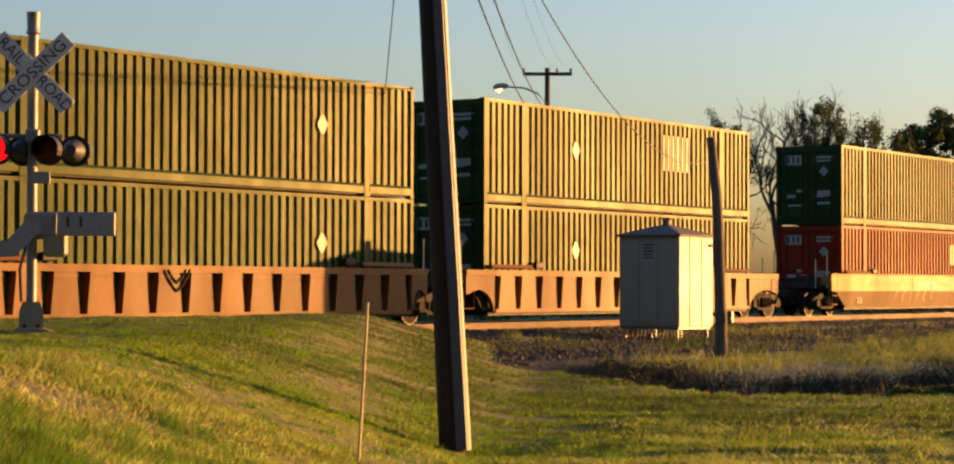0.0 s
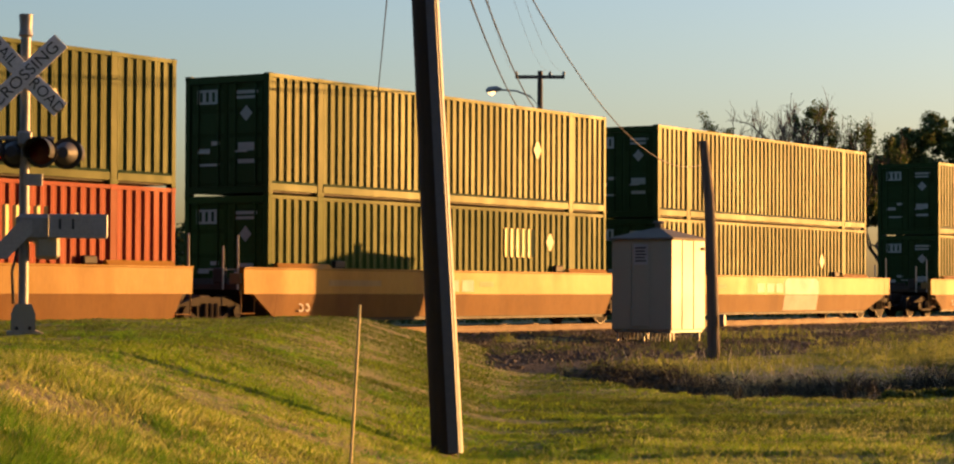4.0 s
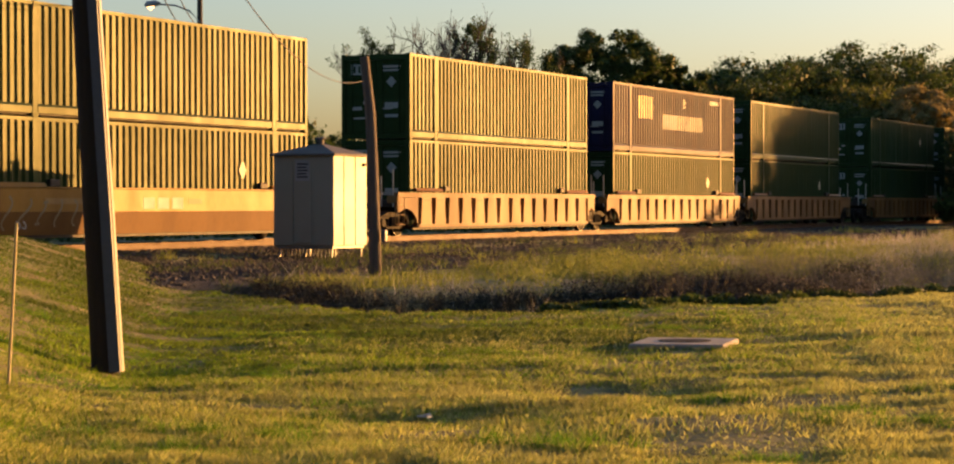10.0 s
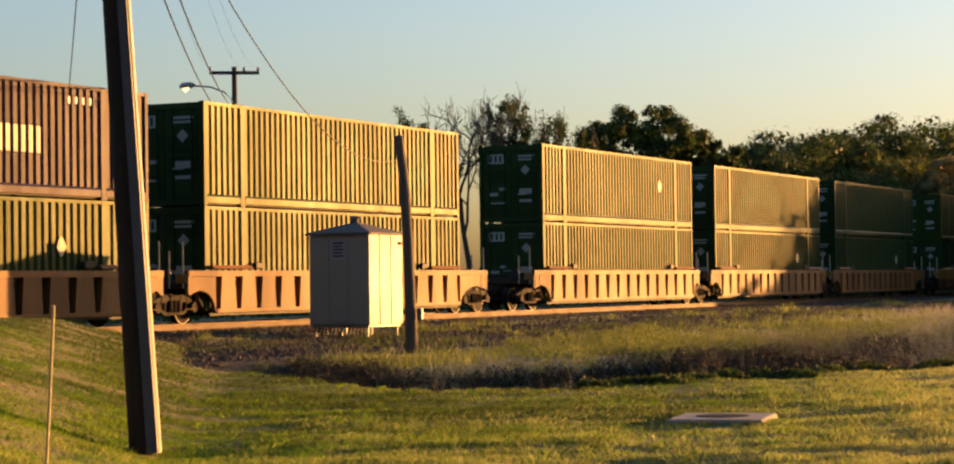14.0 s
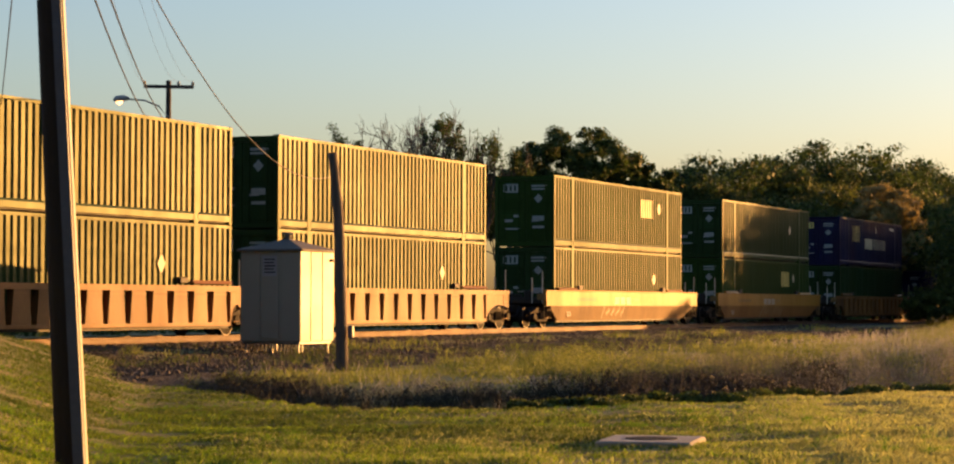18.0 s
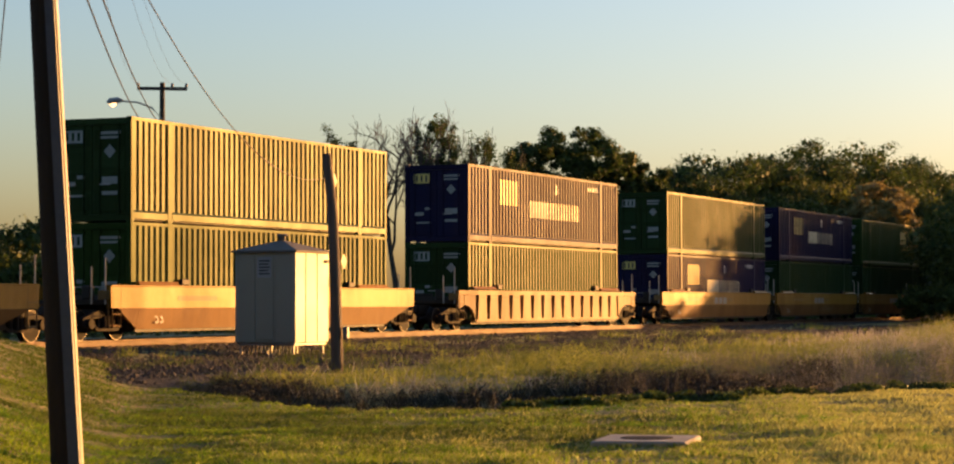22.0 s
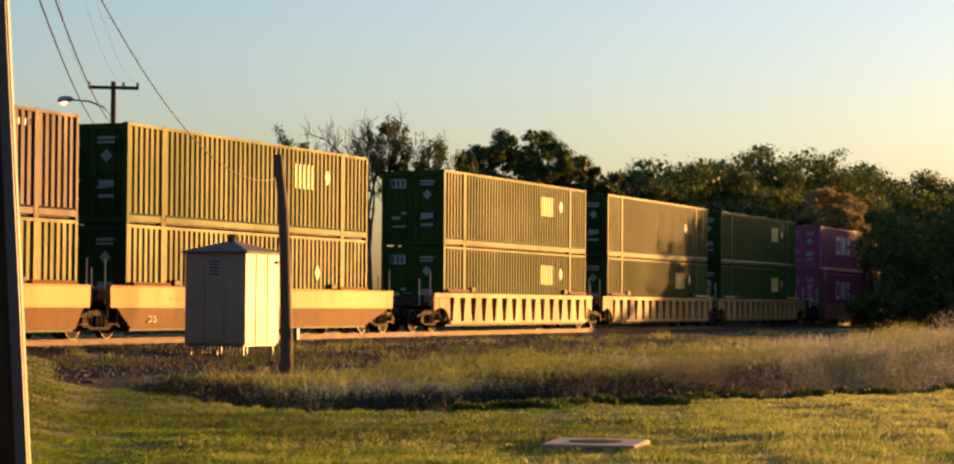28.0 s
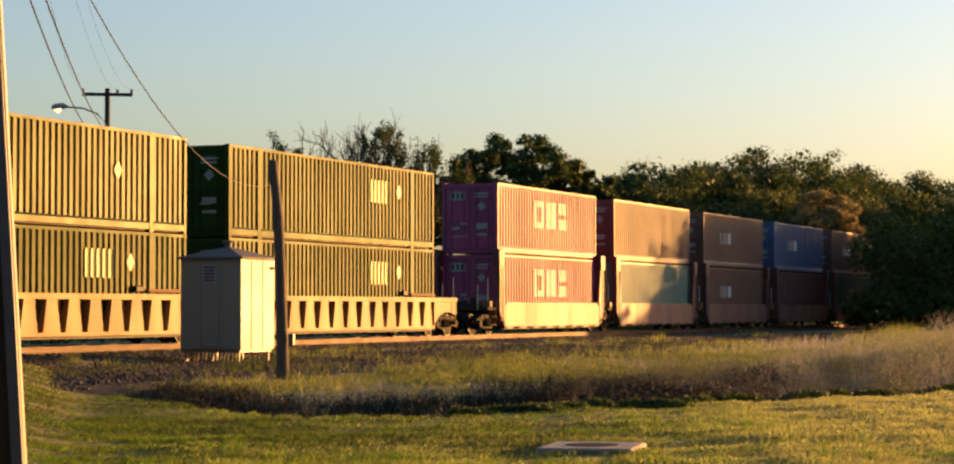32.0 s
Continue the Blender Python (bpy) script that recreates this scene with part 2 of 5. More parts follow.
# ---------------------------------------------------------------- mesh helpers
class Mesh:
    """Collects faces of simple solids for one part."""

    def __init__(self):
        self.v, self.f = [], []

    def add(self, verts, faces):
        k = len(self.v)
        self.v += [tuple(p) for p in verts]
        self.f += [tuple(i + k for i in f) for f in faces]
        return self

    def box(self, x0, x1, y0, y1, z0, z1):
        return self.add([(x, y, z) for x in (x0, x1) for y in (y0, y1) for z in (z0, z1)],
                        [(0, 1, 3, 2), (4, 6, 7, 5), (0, 4, 5, 1), (2, 3, 7, 6), (0, 2, 6, 4), (1, 5, 7, 3)])

    def soft(self, x0, x1, y0, y1, z0, z1, c=0.02):
        """A box with chamfered edges."""
        bm = bmesh.new()
        bmesh.ops.create_cube(bm, size=1, matrix=Matrix.LocRotScale(((x0 + x1) / 2, (y0 + y1) / 2, (z0 + z1) / 2), None, (x1 - x0, y1 - y0, z1 - z0)))
        bmesh.ops.bevel(bm, geom=bm.edges[:], offset=c, segments=1, affect="EDGES", profile=0.5)
        bm.verts.index_update()
        self.add([v.co for v in bm.verts], [[v.index for v in f.verts] for f in bm.faces])
        bm.free()
        return self

    def prism(self, outline, axis, a, b):
        """An outline of (u, w) drawn out along an axis from a to b."""
        n = len(outline)
        put = {"x": lambda u, w, s: (s, u, w), "y": lambda u, w, s: (u, s, w), "z": lambda u, w, s: (u, w, s)}[axis]
        return self.add([put(u, w, s) for s in (a, b) for u, w in outline],
                        [(i, (i + 1) % n, n + (i + 1) % n, n + i) for i in range(n)] + [tuple(range(n))[::-1], tuple(range(n, 2 * n))])

    def tube(self, points, radii, sides=10, caps=True):
        """A round bar along points."""
        pts = [Vector(p) for p in points]
        k, rings = len(self.v), []
        for i, p in enumerate(pts):
            d = (pts[min(i + 1, len(pts) - 1)] - pts[max(i - 1, 0)]).normalized()
            u = d.orthogonal().normalized() if abs(d.z) < 0.99 else Vector((1, 0, 0))
            u = (u - d * u.dot(d)).normalized()
            w = d.cross(u)
            r = radii[i] if isinstance(radii, (list, tuple)) else radii
            rings.append([p + r * (math.cos(a) * u + math.sin(a) * w) for a in (2 * math.pi * j / sides for j in range(sides))])
        self.v += [tuple(q) for ring in rings for q in ring]
        for i in range(len(pts) - 1):
            for j in range(sides):
                a, b = k + i * sides + j, k + i * sides + (j + 1) % sides
                self.f.append((a, b, b + sides, a + sides))
        if caps:
            self.f.append(tuple(k + j for j in range(sides))[::-1])
            self.f.append(tuple(k + (len(pts) - 1) * sides + j for j in range(sides)))
        return self

    def disc(self, x0, x1, y, z, r, sides=24):
        return self.tube([(x0, y, z), (x1, y, z)], r, sides)

    def ring(self, axis, a, b, r_out, r_in, y=0.0, z=0.0, sides=24):
        """A flat ring from a to b along x or z, about (y, z) or (x, y)."""
        k, n = len(self.v), sides
        for s in (a, b):
            for r in (r_out, r_in):
                for j in range(n):
                    u, w = y + r * math.cos(2 * math.pi * j / n), z + r * math.sin(2 * math.pi * j / n)
                    self.v.append((s, u, w) if axis == "x" else (u, w, s))
        for p, q in ((0, 1), (1, 3), (3, 2), (2, 0)):
            self.f += [(k + p * n + j, k + p * n + (j + 1) % n, k + q * n + (j + 1) % n, k + q * n + j) for j in range(n)]
        return self

    def data(self, name, mat, smooth=False):
        me = bpy.data.meshes.new(name)
        me.from_pydata(self.v, [], self.f)
        me.materials.append(mat)
        if smooth:
            me.shade_smooth()
            me.set_sharp_from_angle(angle=radians(40))
        me.update()
        return me


def part(name, mesh, mat, parent=None, label="", smooth=False, at=None):
    ob = new(name, mesh.data(name, mat, smooth))
    ob.parent = parent
    if at is not None:
        ob.matrix_basis = at
    return tagged(ob, label)


def thing(name, label, category, at=None, group="", kind=""):
    ob = new(name)
    ob.empty_display_size = 0.2
    if at is not None:
        ob.matrix_basis = at
    return tagged(ob, label, category, group, kind)


def blades_mesh(name, base, tip, half, mat):
    """Many triangles: base points, tips and half widths, as arrays."""
    n = len(base)
    v = np.empty((n, 3, 3), np.float32)
    v[:, 0], v[:, 1], v[:, 2] = base - half, base + half, tip
    return faces_mesh(name, v.reshape(-1, 3), 3, mat)


def faces_mesh(name, verts, size, mat):
    me = bpy.data.meshes.new(name)
    n = len(verts) // size
    me.vertices.add(len(verts))
    me.vertices.foreach_set("co", np.asarray(verts, np.float32).ravel())
    me.loops.add(len(verts))
    me.loops.foreach_set("vertex_index", np.arange(len(verts), dtype=np.int32))
    me.polygons.add(n)
    me.polygons.foreach_set("loop_start", np.arange(0, len(verts), size, dtype=np.int32))
    me.materials.append(mat)
    me.update(calc_edges=True)
    return me


def polar(turn, dist, z=0.0):
    """A place by its turn to the left of the track's line and its distance from the operator."""
    return (-dist * math.sin(radians(turn)), dist * math.cos(radians(turn)), z)


# ---------------------------------------------------------------- ground
TRACK_X, RAIL_Z = -34.44, 0.639


def step(a, b, x):
    s = np.clip((x - a) / (b - a), 0, 1)
    return s * s * (3 - 2 * s)


def wave(x, y):
    return 0.5 * np.sin(0.9 * x + 1.3 * np.sin(0.37 * y)) * np.cos(0.71 * y + 0.8) + 0.5 * np.sin(2.3 * x - 0.7 * y) * np.sin(1.7 * y + 0.3 * x)


def noise(x, y, size, seed=0):
    """Smooth random field from 0 to 1 with features of about the given size in metres."""
    u, v = np.asarray(x, float) / size, np.asarray(y, float) / size
    i, j = np.floor(u), np.floor(v)
    fu, fv = u - i, v - j
    fu, fv = fu * fu * (3 - 2 * fu), fv * fv * (3 - 2 * fv)

    def lattice(a, b):
        s = np.sin(a * 127.1 + b * 311.7 + seed * 74.7) * 43758.5453
        return s - np.floor(s)

    low = lattice(i, j) * (1 - fu) + lattice(i + 1, j) * fu
    high = lattice(i, j + 1) * (1 - fu) + lattice(i + 1, j + 1) * fu
    return low * (1 - fv) + high * fv


def mow_edge(x, y):
    """Metres beyond the edge of the mown lawn (positive in the weeds)."""
    turn = np.degrees(np.arctan2(-x, np.maximum(y, 0.1)))
    dist = np.hypot(x, y)
    edge = np.interp(turn, [0, 10, 15.5, 22.6, 27.2, 31.5, 33, 40], [58, 47, 40.3, 35.2, 35.0, 44.5, 52, 90])
    return dist - edge - 0.5 * np.sin(turn * 2.1) - 0.35 * np.sin(turn * 7.3 + 1) - 0.2 * np.sin(turn * 17 + 2)


# shallow hollows in the lawn: place, radius, depth
HOLLOWS = [(*polar(33.73, 22.7)[:2], 1.3, 0.11), (*polar(21.1, 20.6)[:2], 1.1, 0.15), (*polar(18.2, 18.6)[:2], 0.7, 0.07), (*polar(25.5, 17.4)[:2], 0.8, 0.08), (*polar(43.5, 15.5)[:2], 1.0, 0.08)]


def bare(x, y):
    """How far the soil shows through the lawn, 0 to 1."""
    spots = [(*polar(t, d)[:2], r) for t, d, r in ((21.4, 20.4, 0.9), (25.3, 16.3, 1.0), (18.8, 17.2, 0.8), (43.9, 16.7, 1.2), (36.5, 25.5, 0.6), (15.5, 19.0, 0.9), (17.4, 15.8, 1.2), (20.3, 23.6, 0.9), (33.73, 22.5, 0.42), (19.2, 25.1, 0.45))]
    return np.clip(sum(np.exp(-((x - a) ** 2 + (y - b) ** 2) / r ** 2) for a, b, r in spots), 0, 1)


def height(x, y):
    x, y = np.asarray(x, float), np.asarray(y, float)
    e = (x + 15) * 0.865 + (y - 15.7) * 0.504
    s = (3.75 - e) / 3.4
    knoll = 1.12 * np.clip(0.5 * (s + np.sqrt(s * s + 0.008)), 0, 1)
    knoll = np.where(knoll > 0.9, 0.9 + 0.22 * np.tanh((knoll - 0.9) / 0.22), knoll)
    knoll = knoll * (1 - step(-27.0, -31.0, x)) + 0.3 * step(-27.0, -31.0, x) * (knoll > 0)
    m = mow_edge(x, y)
    ditch = -0.34 * np.exp(-((m - 2.2) / 1.7) ** 2) * step(33.5, 31, np.degrees(np.arctan2(-x, np.maximum(y, 0.1))))
    rough = 0.035 * wave(x, y) + 0.022 * wave(2.6 * x + 1, 2.2 * y)
    near = step(0.0, 14.0, np.hypot(x, y))
    for hx, hy, r, d in HOLLOWS:
        rough = rough - d * np.exp(-((x - hx) ** 2 + (y - hy) ** 2) / r ** 2)
    return knoll + ditch + rough * near + 0.10 * step(4, 10, m)


def axis_steps(lo, hi, fine_lo, fine_hi, fine):
    mid = np.arange(fine_lo, fine_hi + 1e-6, fine)
    left = [fine_lo - fine * 1.35 ** k * 2 for k in range(1, 40)]
    right = [fine_hi + fine * 1.35 ** k * 2 for k in range(1, 40)]
    return np.array([v for v in left[::-1] if v > lo] + list(mid) + [v for v in right if v < hi])


def build_ground():
    gx, gy = axis_steps(-3500, 3500, -46, 12, 0.4), axis_steps(-3500, 3500, 4, 76, 0.4)
    X, Y = np.meshgrid(gx, gy)
    far = 1 - step(120, 400, np.hypot(X, Y))
    Z = height(X, Y) * far
    v = np.stack([X, Y, Z], -1).reshape(-1, 3)
    w = len(gx)
    f = [(j * w + i, j * w + i + 1, (j + 1) * w + i + 1, (j + 1) * w + i) for j in range(len(gy) - 1) for i in range(w - 1)]
    me = bpy.data.meshes.new("ground")
    me.from_pydata(v.tolist(), [], f)
    me.materials.append(MAT["ground"])
    me.shade_smooth()
    tagged(new("ground", me), "grassy ground with worn dirt patches and a low bank", "ground", kind="structure")


def ballast_z(x):
    return np.interp(x, [-46, -42.5, -37.4, -31.7, -29.0, -27.3, -25.0, -23.4, -22.3], [-0.1, 0.05, 0.44, 0.44, 0.28, 0.23, 0.20, 0.17, -0.08])


def build_track():
    ys = np.concatenate([np.arange(-60, 20, 4), np.arange(20, 130, 0.5), np.arange(130, 640, 8)])
    xs = np.array([-46, -44, -42.5, -40, -37.4, -36, -34.4, -33, -31.7, -31, -30, -29, -28.2, -27.3, -26, -25, -24, -23.4, -22.8, -22.3])
    X, Y = np.meshgrid(xs, ys)
    rag = 0.7 * np.sin(Y * 0.8) * np.sin(Y * 0.23 + 1) * (X > -28)
    Z = ballast_z(X) + 0.02 * wave(2 * X, 2 * Y)
    v, w = np.stack([X + rag, Y, Z], -1).reshape(-1, 3), len(xs)
    f = [(j * w + i, j * w + i + 1, (j + 1) * w + i + 1, (j + 1) * w + i) for j in range(len(ys) - 1) for i in range(w - 1)]
    me = bpy.data.meshes.new("ballast")
    me.from_pydata(v.tolist(), [], f)
    me.materials.append(MAT["ballast"])
    tagged(new("ballast_bed", me), "dark gravel ballast under the railway track", "ballast", kind="structure")
    # loose stones on the shoulder
    rng = np.random.default_rng(5)
    n = 15000
    sx, sy = rng.uniform(-32.6, -22.9, n), 34 + 90 * rng.random(n) ** 1.5
    r = rng.uniform(0.025, 0.075, n)
    base = np.stack([sx, sy, ballast_z(sx) + r * 0.3 + 0.01], -1)
    corners = np.array([(1, 0, 0), (0, 1, 0), (-1, 0, 0), (0, -1, 0), (0, 0, 1)], float)
    jit = rng.uniform(0.6, 1.2, (n, 5, 3))
    turn = rng.uniform(0, 6.28, n)
    c, s = np.cos(turn)[:, None], np.sin(turn)[:, None]
    p = corners[None] * jit
    p = np.stack([p[..., 0] * c - p[..., 1] * s, p[..., 0] * s + p[..., 1] * c, p[..., 2]], -1) * r[:, None, None] + base[:, None]
    tri = p[:, [[0, 1, 4], [1, 2, 4], [2, 3, 4], [3, 0, 4]]].reshape(-1, 3)
    tagged(new("loose_stones", faces_mesh("loose_stones", tri, 3, MAT["stone"])), "grey loose ballast stones beside the track", "stones", kind="stuff")
    for side in (-1, 1):
        x = TRACK_X + side * 0.755
        prof = [(-0.075, -0.18), (0.075, -0.18), (0.075, -0.165), (0.012, -0.15), (0.012, -0.045), (0.037, -0.035), (0.037, -0.004), (-0.037, -0.004), (-0.037, -0.035), (-0.012, -0.045), (-0.012, -0.15), (-0.075, -0.165)]
        rail = thing("rail", "rusty steel rail with a worn shiny head", "rail", group="rails of the track")
        part("rail_body", Mesh().prism([(x + u, RAIL_Z + w) for u, w in prof], "y", -60, 640), MAT["rail"], rail)
        part("rail_head", Mesh().box(x - 0.034, x + 0.034, -60, 640, RAIL_Z - 0.004, RAIL_Z), MAT["rail_top"], rail, "polished running surface")
    ties = Mesh()
    for i in range(330):
        y = 22 + i * 0.53
        ties.box(TRACK_X - 1.3, TRACK_X + 1.3, y - 0.11, y + 0.11, 0.3, RAIL_Z - 0.176)
    tagged(part("sleepers", ties, MAT["tie"]), "old timber sleepers sunk in ballast", "sleepers", kind="stuff")


build_ground()
build_track()


# ---------------------------------------------------------------- containers
CONT_W, CONT_H = 2.59, 2.896
RIDGE, DEEP = 0.305, 0.047      # pitch and depth of the corrugation


def corrugated(length, y0, y1, z0, z1, face, out, pitch=RIDGE, deep=DEEP):
    """One corrugated side wall between posts; face: x of the outer ridges, out: +1 or -1."""
    line = []
    n = max(1, round((y1 - y0) / pitch))
    p = (y1 - y0) / n
    for i in range(n):
        a = y0 + i * p
        line += [(a, 0), (a + p * 0.27, 0), (a + p * 0.5, deep), (a + p * 0.77, deep)]
    line.append((y1, 0))
    m = Mesh()
    m.v = [(face - out * d, yy, z) for yy, d in line for z in (z0, z1)]
    m.f = [(2 * i, 2 * i + 2, 2 * i + 3, 2 * i + 1) if out > 0 else (2 * i + 1, 2 * i + 3, 2 * i + 2, 2 * i) for i in range(len(line) - 1)]
    return m


def build_container(name, label, colour, length=16.154, logo="", width=CONT_W):
    """Origin under the middle of the door end nearest to -y; x across, y along."""
    mat, L, h, w = MAT[colour], length, CONT_H, width / 2
    ob = thing(name, label, "container", group="containers on the train")
    posts = [0.0, 2.05, L - 2.05, L] if L > 13 else [0.0, L]
    for side in (1, -1):
        for k in range(len(posts) - 1):
            a, b = posts[k] + 0.12, posts[k + 1] - 0.12
            part("side_panel", corrugated(L, a, b, 0.32, h - 0.09, side * (w - 0.012), side), mat, ob)
        part("top_rail", Mesh().box(*sorted((side * (w - 0.08), side * (w - 0.004))), 0.12, L - 0.12, h - 0.1, h - 0.012), mat, ob)
        for k in range(len(posts) - 1):
            part("bottom_rail", Mesh().prism([(side * (w - 0.10), 0.09), (side * w * 0.9985, 0.09), (side * w * 0.9985, 0.26), (side * (w - 0.03), 0.33), (side * (w - 0.10), 0.33)], "y", posts[k] + 0.13, posts[k + 1] - 0.13), mat, ob)
        for y in posts:
            a, b = (0.0, 0.14) if y == 0 else (L - 0.14, L) if y == L else (y - 0.11, y + 0.11)
            part("corner_post" if y in (0, L) else "side_post", Mesh().soft(*sorted((side * (w - 0.15), side * w)), a, b, 0.02, h - 0.02, 0.012), mat, ob)
            for z0, z1 in ((0.0, 0.118), (h - 0.118, h)):
                part("corner_casting", Mesh().soft(*sorted((side * (w - 0.17), side * (w + 0.004))), max(a - 0.01, -0.004), min(b + 0.03, L + 0.004), z0, z1, 0.01), mat, ob)
    roof = Mesh()
    n = 46
    for i in range(n):
        y = 0.15 + (L - 0.3) * i / n
        roof.box(-w + 0.06, w - 0.06, y, y + (L - 0.3) / n * 0.6, h - 0.06, h - 0.02)
    roof.box(-w + 0.05, w - 0.05, 0.06, L - 0.06, h - 0.08, h - 0.045)
    part("roof", roof, mat, ob)
    part("floor", Mesh().box(-w + 0.1, w - 0.1, 0.1, L - 0.1, 0.05, 0.2), MAT["steel"], ob)
    part("front_wall", corrugated_end(w, L), mat, ob)
    # door end
    part("door_sill", Mesh().box(-w + 0.15, w - 0.15, 0.0, 0.1, 0.03, 0.2), mat, ob)
    part("door_header", Mesh().box(-w + 0.15, w - 0.15, 0.0, 0.1, h - 0.2, h - 0.03), mat, ob)
    for side in (1, -1):
        x0, x1 = sorted((side * 0.012, side * (w - 0.16)))
        leaf = Mesh().box(x0, x1, 0.05, 0.09, 0.21, h - 0.21)
        door = part("door", leaf, mat, ob)
        for k in range(4):
            part("door_panel", Mesh().soft(x0 + 0.06, x1 - 0.06, 0.032, 0.049, 0.28 + k * 0.6, 0.28 + k * 0.6 + 0.48, 0.008), mat, door)
        for x in (x0 + 0.25, x1 - 0.25):
            bar = Mesh().tube([(x, 0.012, 0.14), (x, 0.012, h - 0.14)], 0.022, 8)
            for z in (0.3, 0.95, 1.9, h - 0.3):
                bar.box(x - 0.05, x + 0.05, -0.002, 0.04, z - 0.035, z + 0.035)
            part("lock_bar", bar, mat, door)
        part("lock_handle", Mesh().box(x0 + 0.25, x0 + 0.62, -0.006, 0.01, 1.02, 1.06), MAT["aluminium"], door)
        if side > 0:
            part("hazard_diamond", Mesh().prism([(x1 - 0.55 + 0.19 * u, 1.95 + 0.19 * v) for u, v in ((-1, 0), (0, -1), (1, 0), (0, 1))], "y", 0.022, 0.031), MAT["grey_mark"], door, "pale diamond placard")
            marks = [(x1 - 0.85, x1 - 0.2, 2.42, 2.50), (x1 - 0.85, x1 - 0.25, 2.30, 2.37), (x1 - 0.8, x1 - 0.3, 1.05, 1.25), (x1 - 0.8, x1 - 0.3, 0.75, 0.85)]
        else:
            marks = [(x0 + 0.25, x0 + 0.6, 1.0, 1.12), (x0 + 0.65, x0 + 0.9, 1.2, 1.3), (x0 + 0.3, x0 + 0.9, 0.7, 0.76)]
            part("door_emblem", Mesh().box(x0 + 0.2, x0 + 0.86, 0.026, 0.031, 2.2, 2.55), MAT["logo_yellow" if colour == "blue" else "grey_mark"], door, "rectangular decal")
            for u in (0.29, 0.48, 0.67):
                part("emblem_bar", Mesh().box(x0 + u, x0 + u + 0.08, 0.021, 0.0255, 2.26, 2.49), MAT["sign_black" if colour == "blue" else "green"], door)
        for a, b, c, d in marks:
            part("marking", Mesh().box(a, b, 0.026, 0.031, c, d), MAT["grey_mark"], door, "faded pale marking")
    side_marks(ob, logo, L, w, h)
    return ob


def corrugated_end(w, L):
    m = Mesh()
    for i in range(9):
        x = -w + 0.2 + i * (2 * w - 0.4) / 9
        m.box(x, x + 0.16, L - 0.05, L - 0.01, 0.2, CONT_H - 0.2)
    m.box(-w + 0.1, w - 0.1, L - 0.09, L - 0.045, 0.1, CONT_H - 0.1)
    return m


def decal(ob, name, mat, w, pieces, label=""):
    """Painted marks on the near side wall, each one folded sheet that follows the corrugation."""
    p = RIDGE
    for y0, y1, z0, z1 in pieces:
        line = []
        for i in range(max(1, round((y1 - y0) / p))):
            a = y0 + i * p
            line += [(a, 0), (a + p * 0.27, 0), (a + p * 0.5, DEEP), (a + p * 0.77, DEEP)]
        line.append((line[-4][0] + p, 0))
        m = Mesh()
        m.v = [(w - 0.009 - d, yy, z) for yy, d in line for z in (z0, z1)]
        m.f = [(2 * i, 2 * i + 2, 2 * i + 3, 2 * i + 1) for i in range(len(line) - 1)]
        part(name, m, MAT[mat], ob, label)


def placard(ob, w, y, z, r=0.21):
    """A diamond plate riveted over the ridges."""
    part("side_placard", Mesh().prism([(y + r * u, z + r * 1.15 * v) for u, v in ((-1, 0), (-0.2, -1), (0.2, -1), (1, 0), (0.2, 1), (-0.2, 1))], "x", w - 0.011, w - 0.005), MAT["grey_cream"], ob, "pale diamond placard")


def side_marks(ob, logo, L, w, h):
    if logo == "square":
        decal(ob, "side_emblem", "logo_yellow", w, [(L - 5.6, L - 4.2, 1.55, 2.35)], "faded yellow square emblem")
        placard(ob, w, L - 3.2, 2.0)
    elif logo == "dot":
        placard(ob, w, L - 3.9, 1.7)
    elif logo == "near_dot":
        placard(ob, w, 4.9, 1.7)
        decal(ob, "side_emblem", "grey_cream", w, [(10.2, 11.9, 1.35, 2.45)], "faded cream square emblem")
    elif logo == "banner":
        decal(ob, "side_emblem", "logo_yellow", w, [(3.1, 4.9, 1.5, 2.45)], "cream square emblem")
        decal(ob, "side_banner", "grey_cream", w, [(6.1, 11.7, 1.1, 1.75)], "long cream lettering band")
        decal(ob, "side_number", "white", w, [(12.6, 13.9, 2.4, 2.58), (8.9, 9.2, 2.1, 2.5)], "small pale markings")
    elif logo == "initials":
        y = 4.3
        decal(ob, "side_lettering", "white", w, [(y, y + 0.35, 1.2, 2.35), (y + 0.36, y + 0.9, 2.1, 2.35), (y + 0.36, y + 0.9, 1.2, 1.45), (y + 0.9, y + 1.25, 1.2, 2.35),
                                                  (y + 1.5, y + 2.75, 1.2, 2.35),
                                                  (y + 3.05, y + 4.1, 1.86, 2.35), (y + 3.05, y + 4.1, 1.2, 1.66)], "large white block shapes")
    elif logo == "small":
        decal(ob, "side_lettering", "white", w, [(3.2, 3.7, 1.3, 1.9), (3.9, 4.5, 1.3, 1.9), (4.7, 5.3, 1.3, 1.9)], "small pale block shapes")


MAT["grey_cream"] = material("cream lettering paint", (0.46, 0.40, 0.26), 0.55, 0, (0.2, 0.18, 0.12), 0.7)


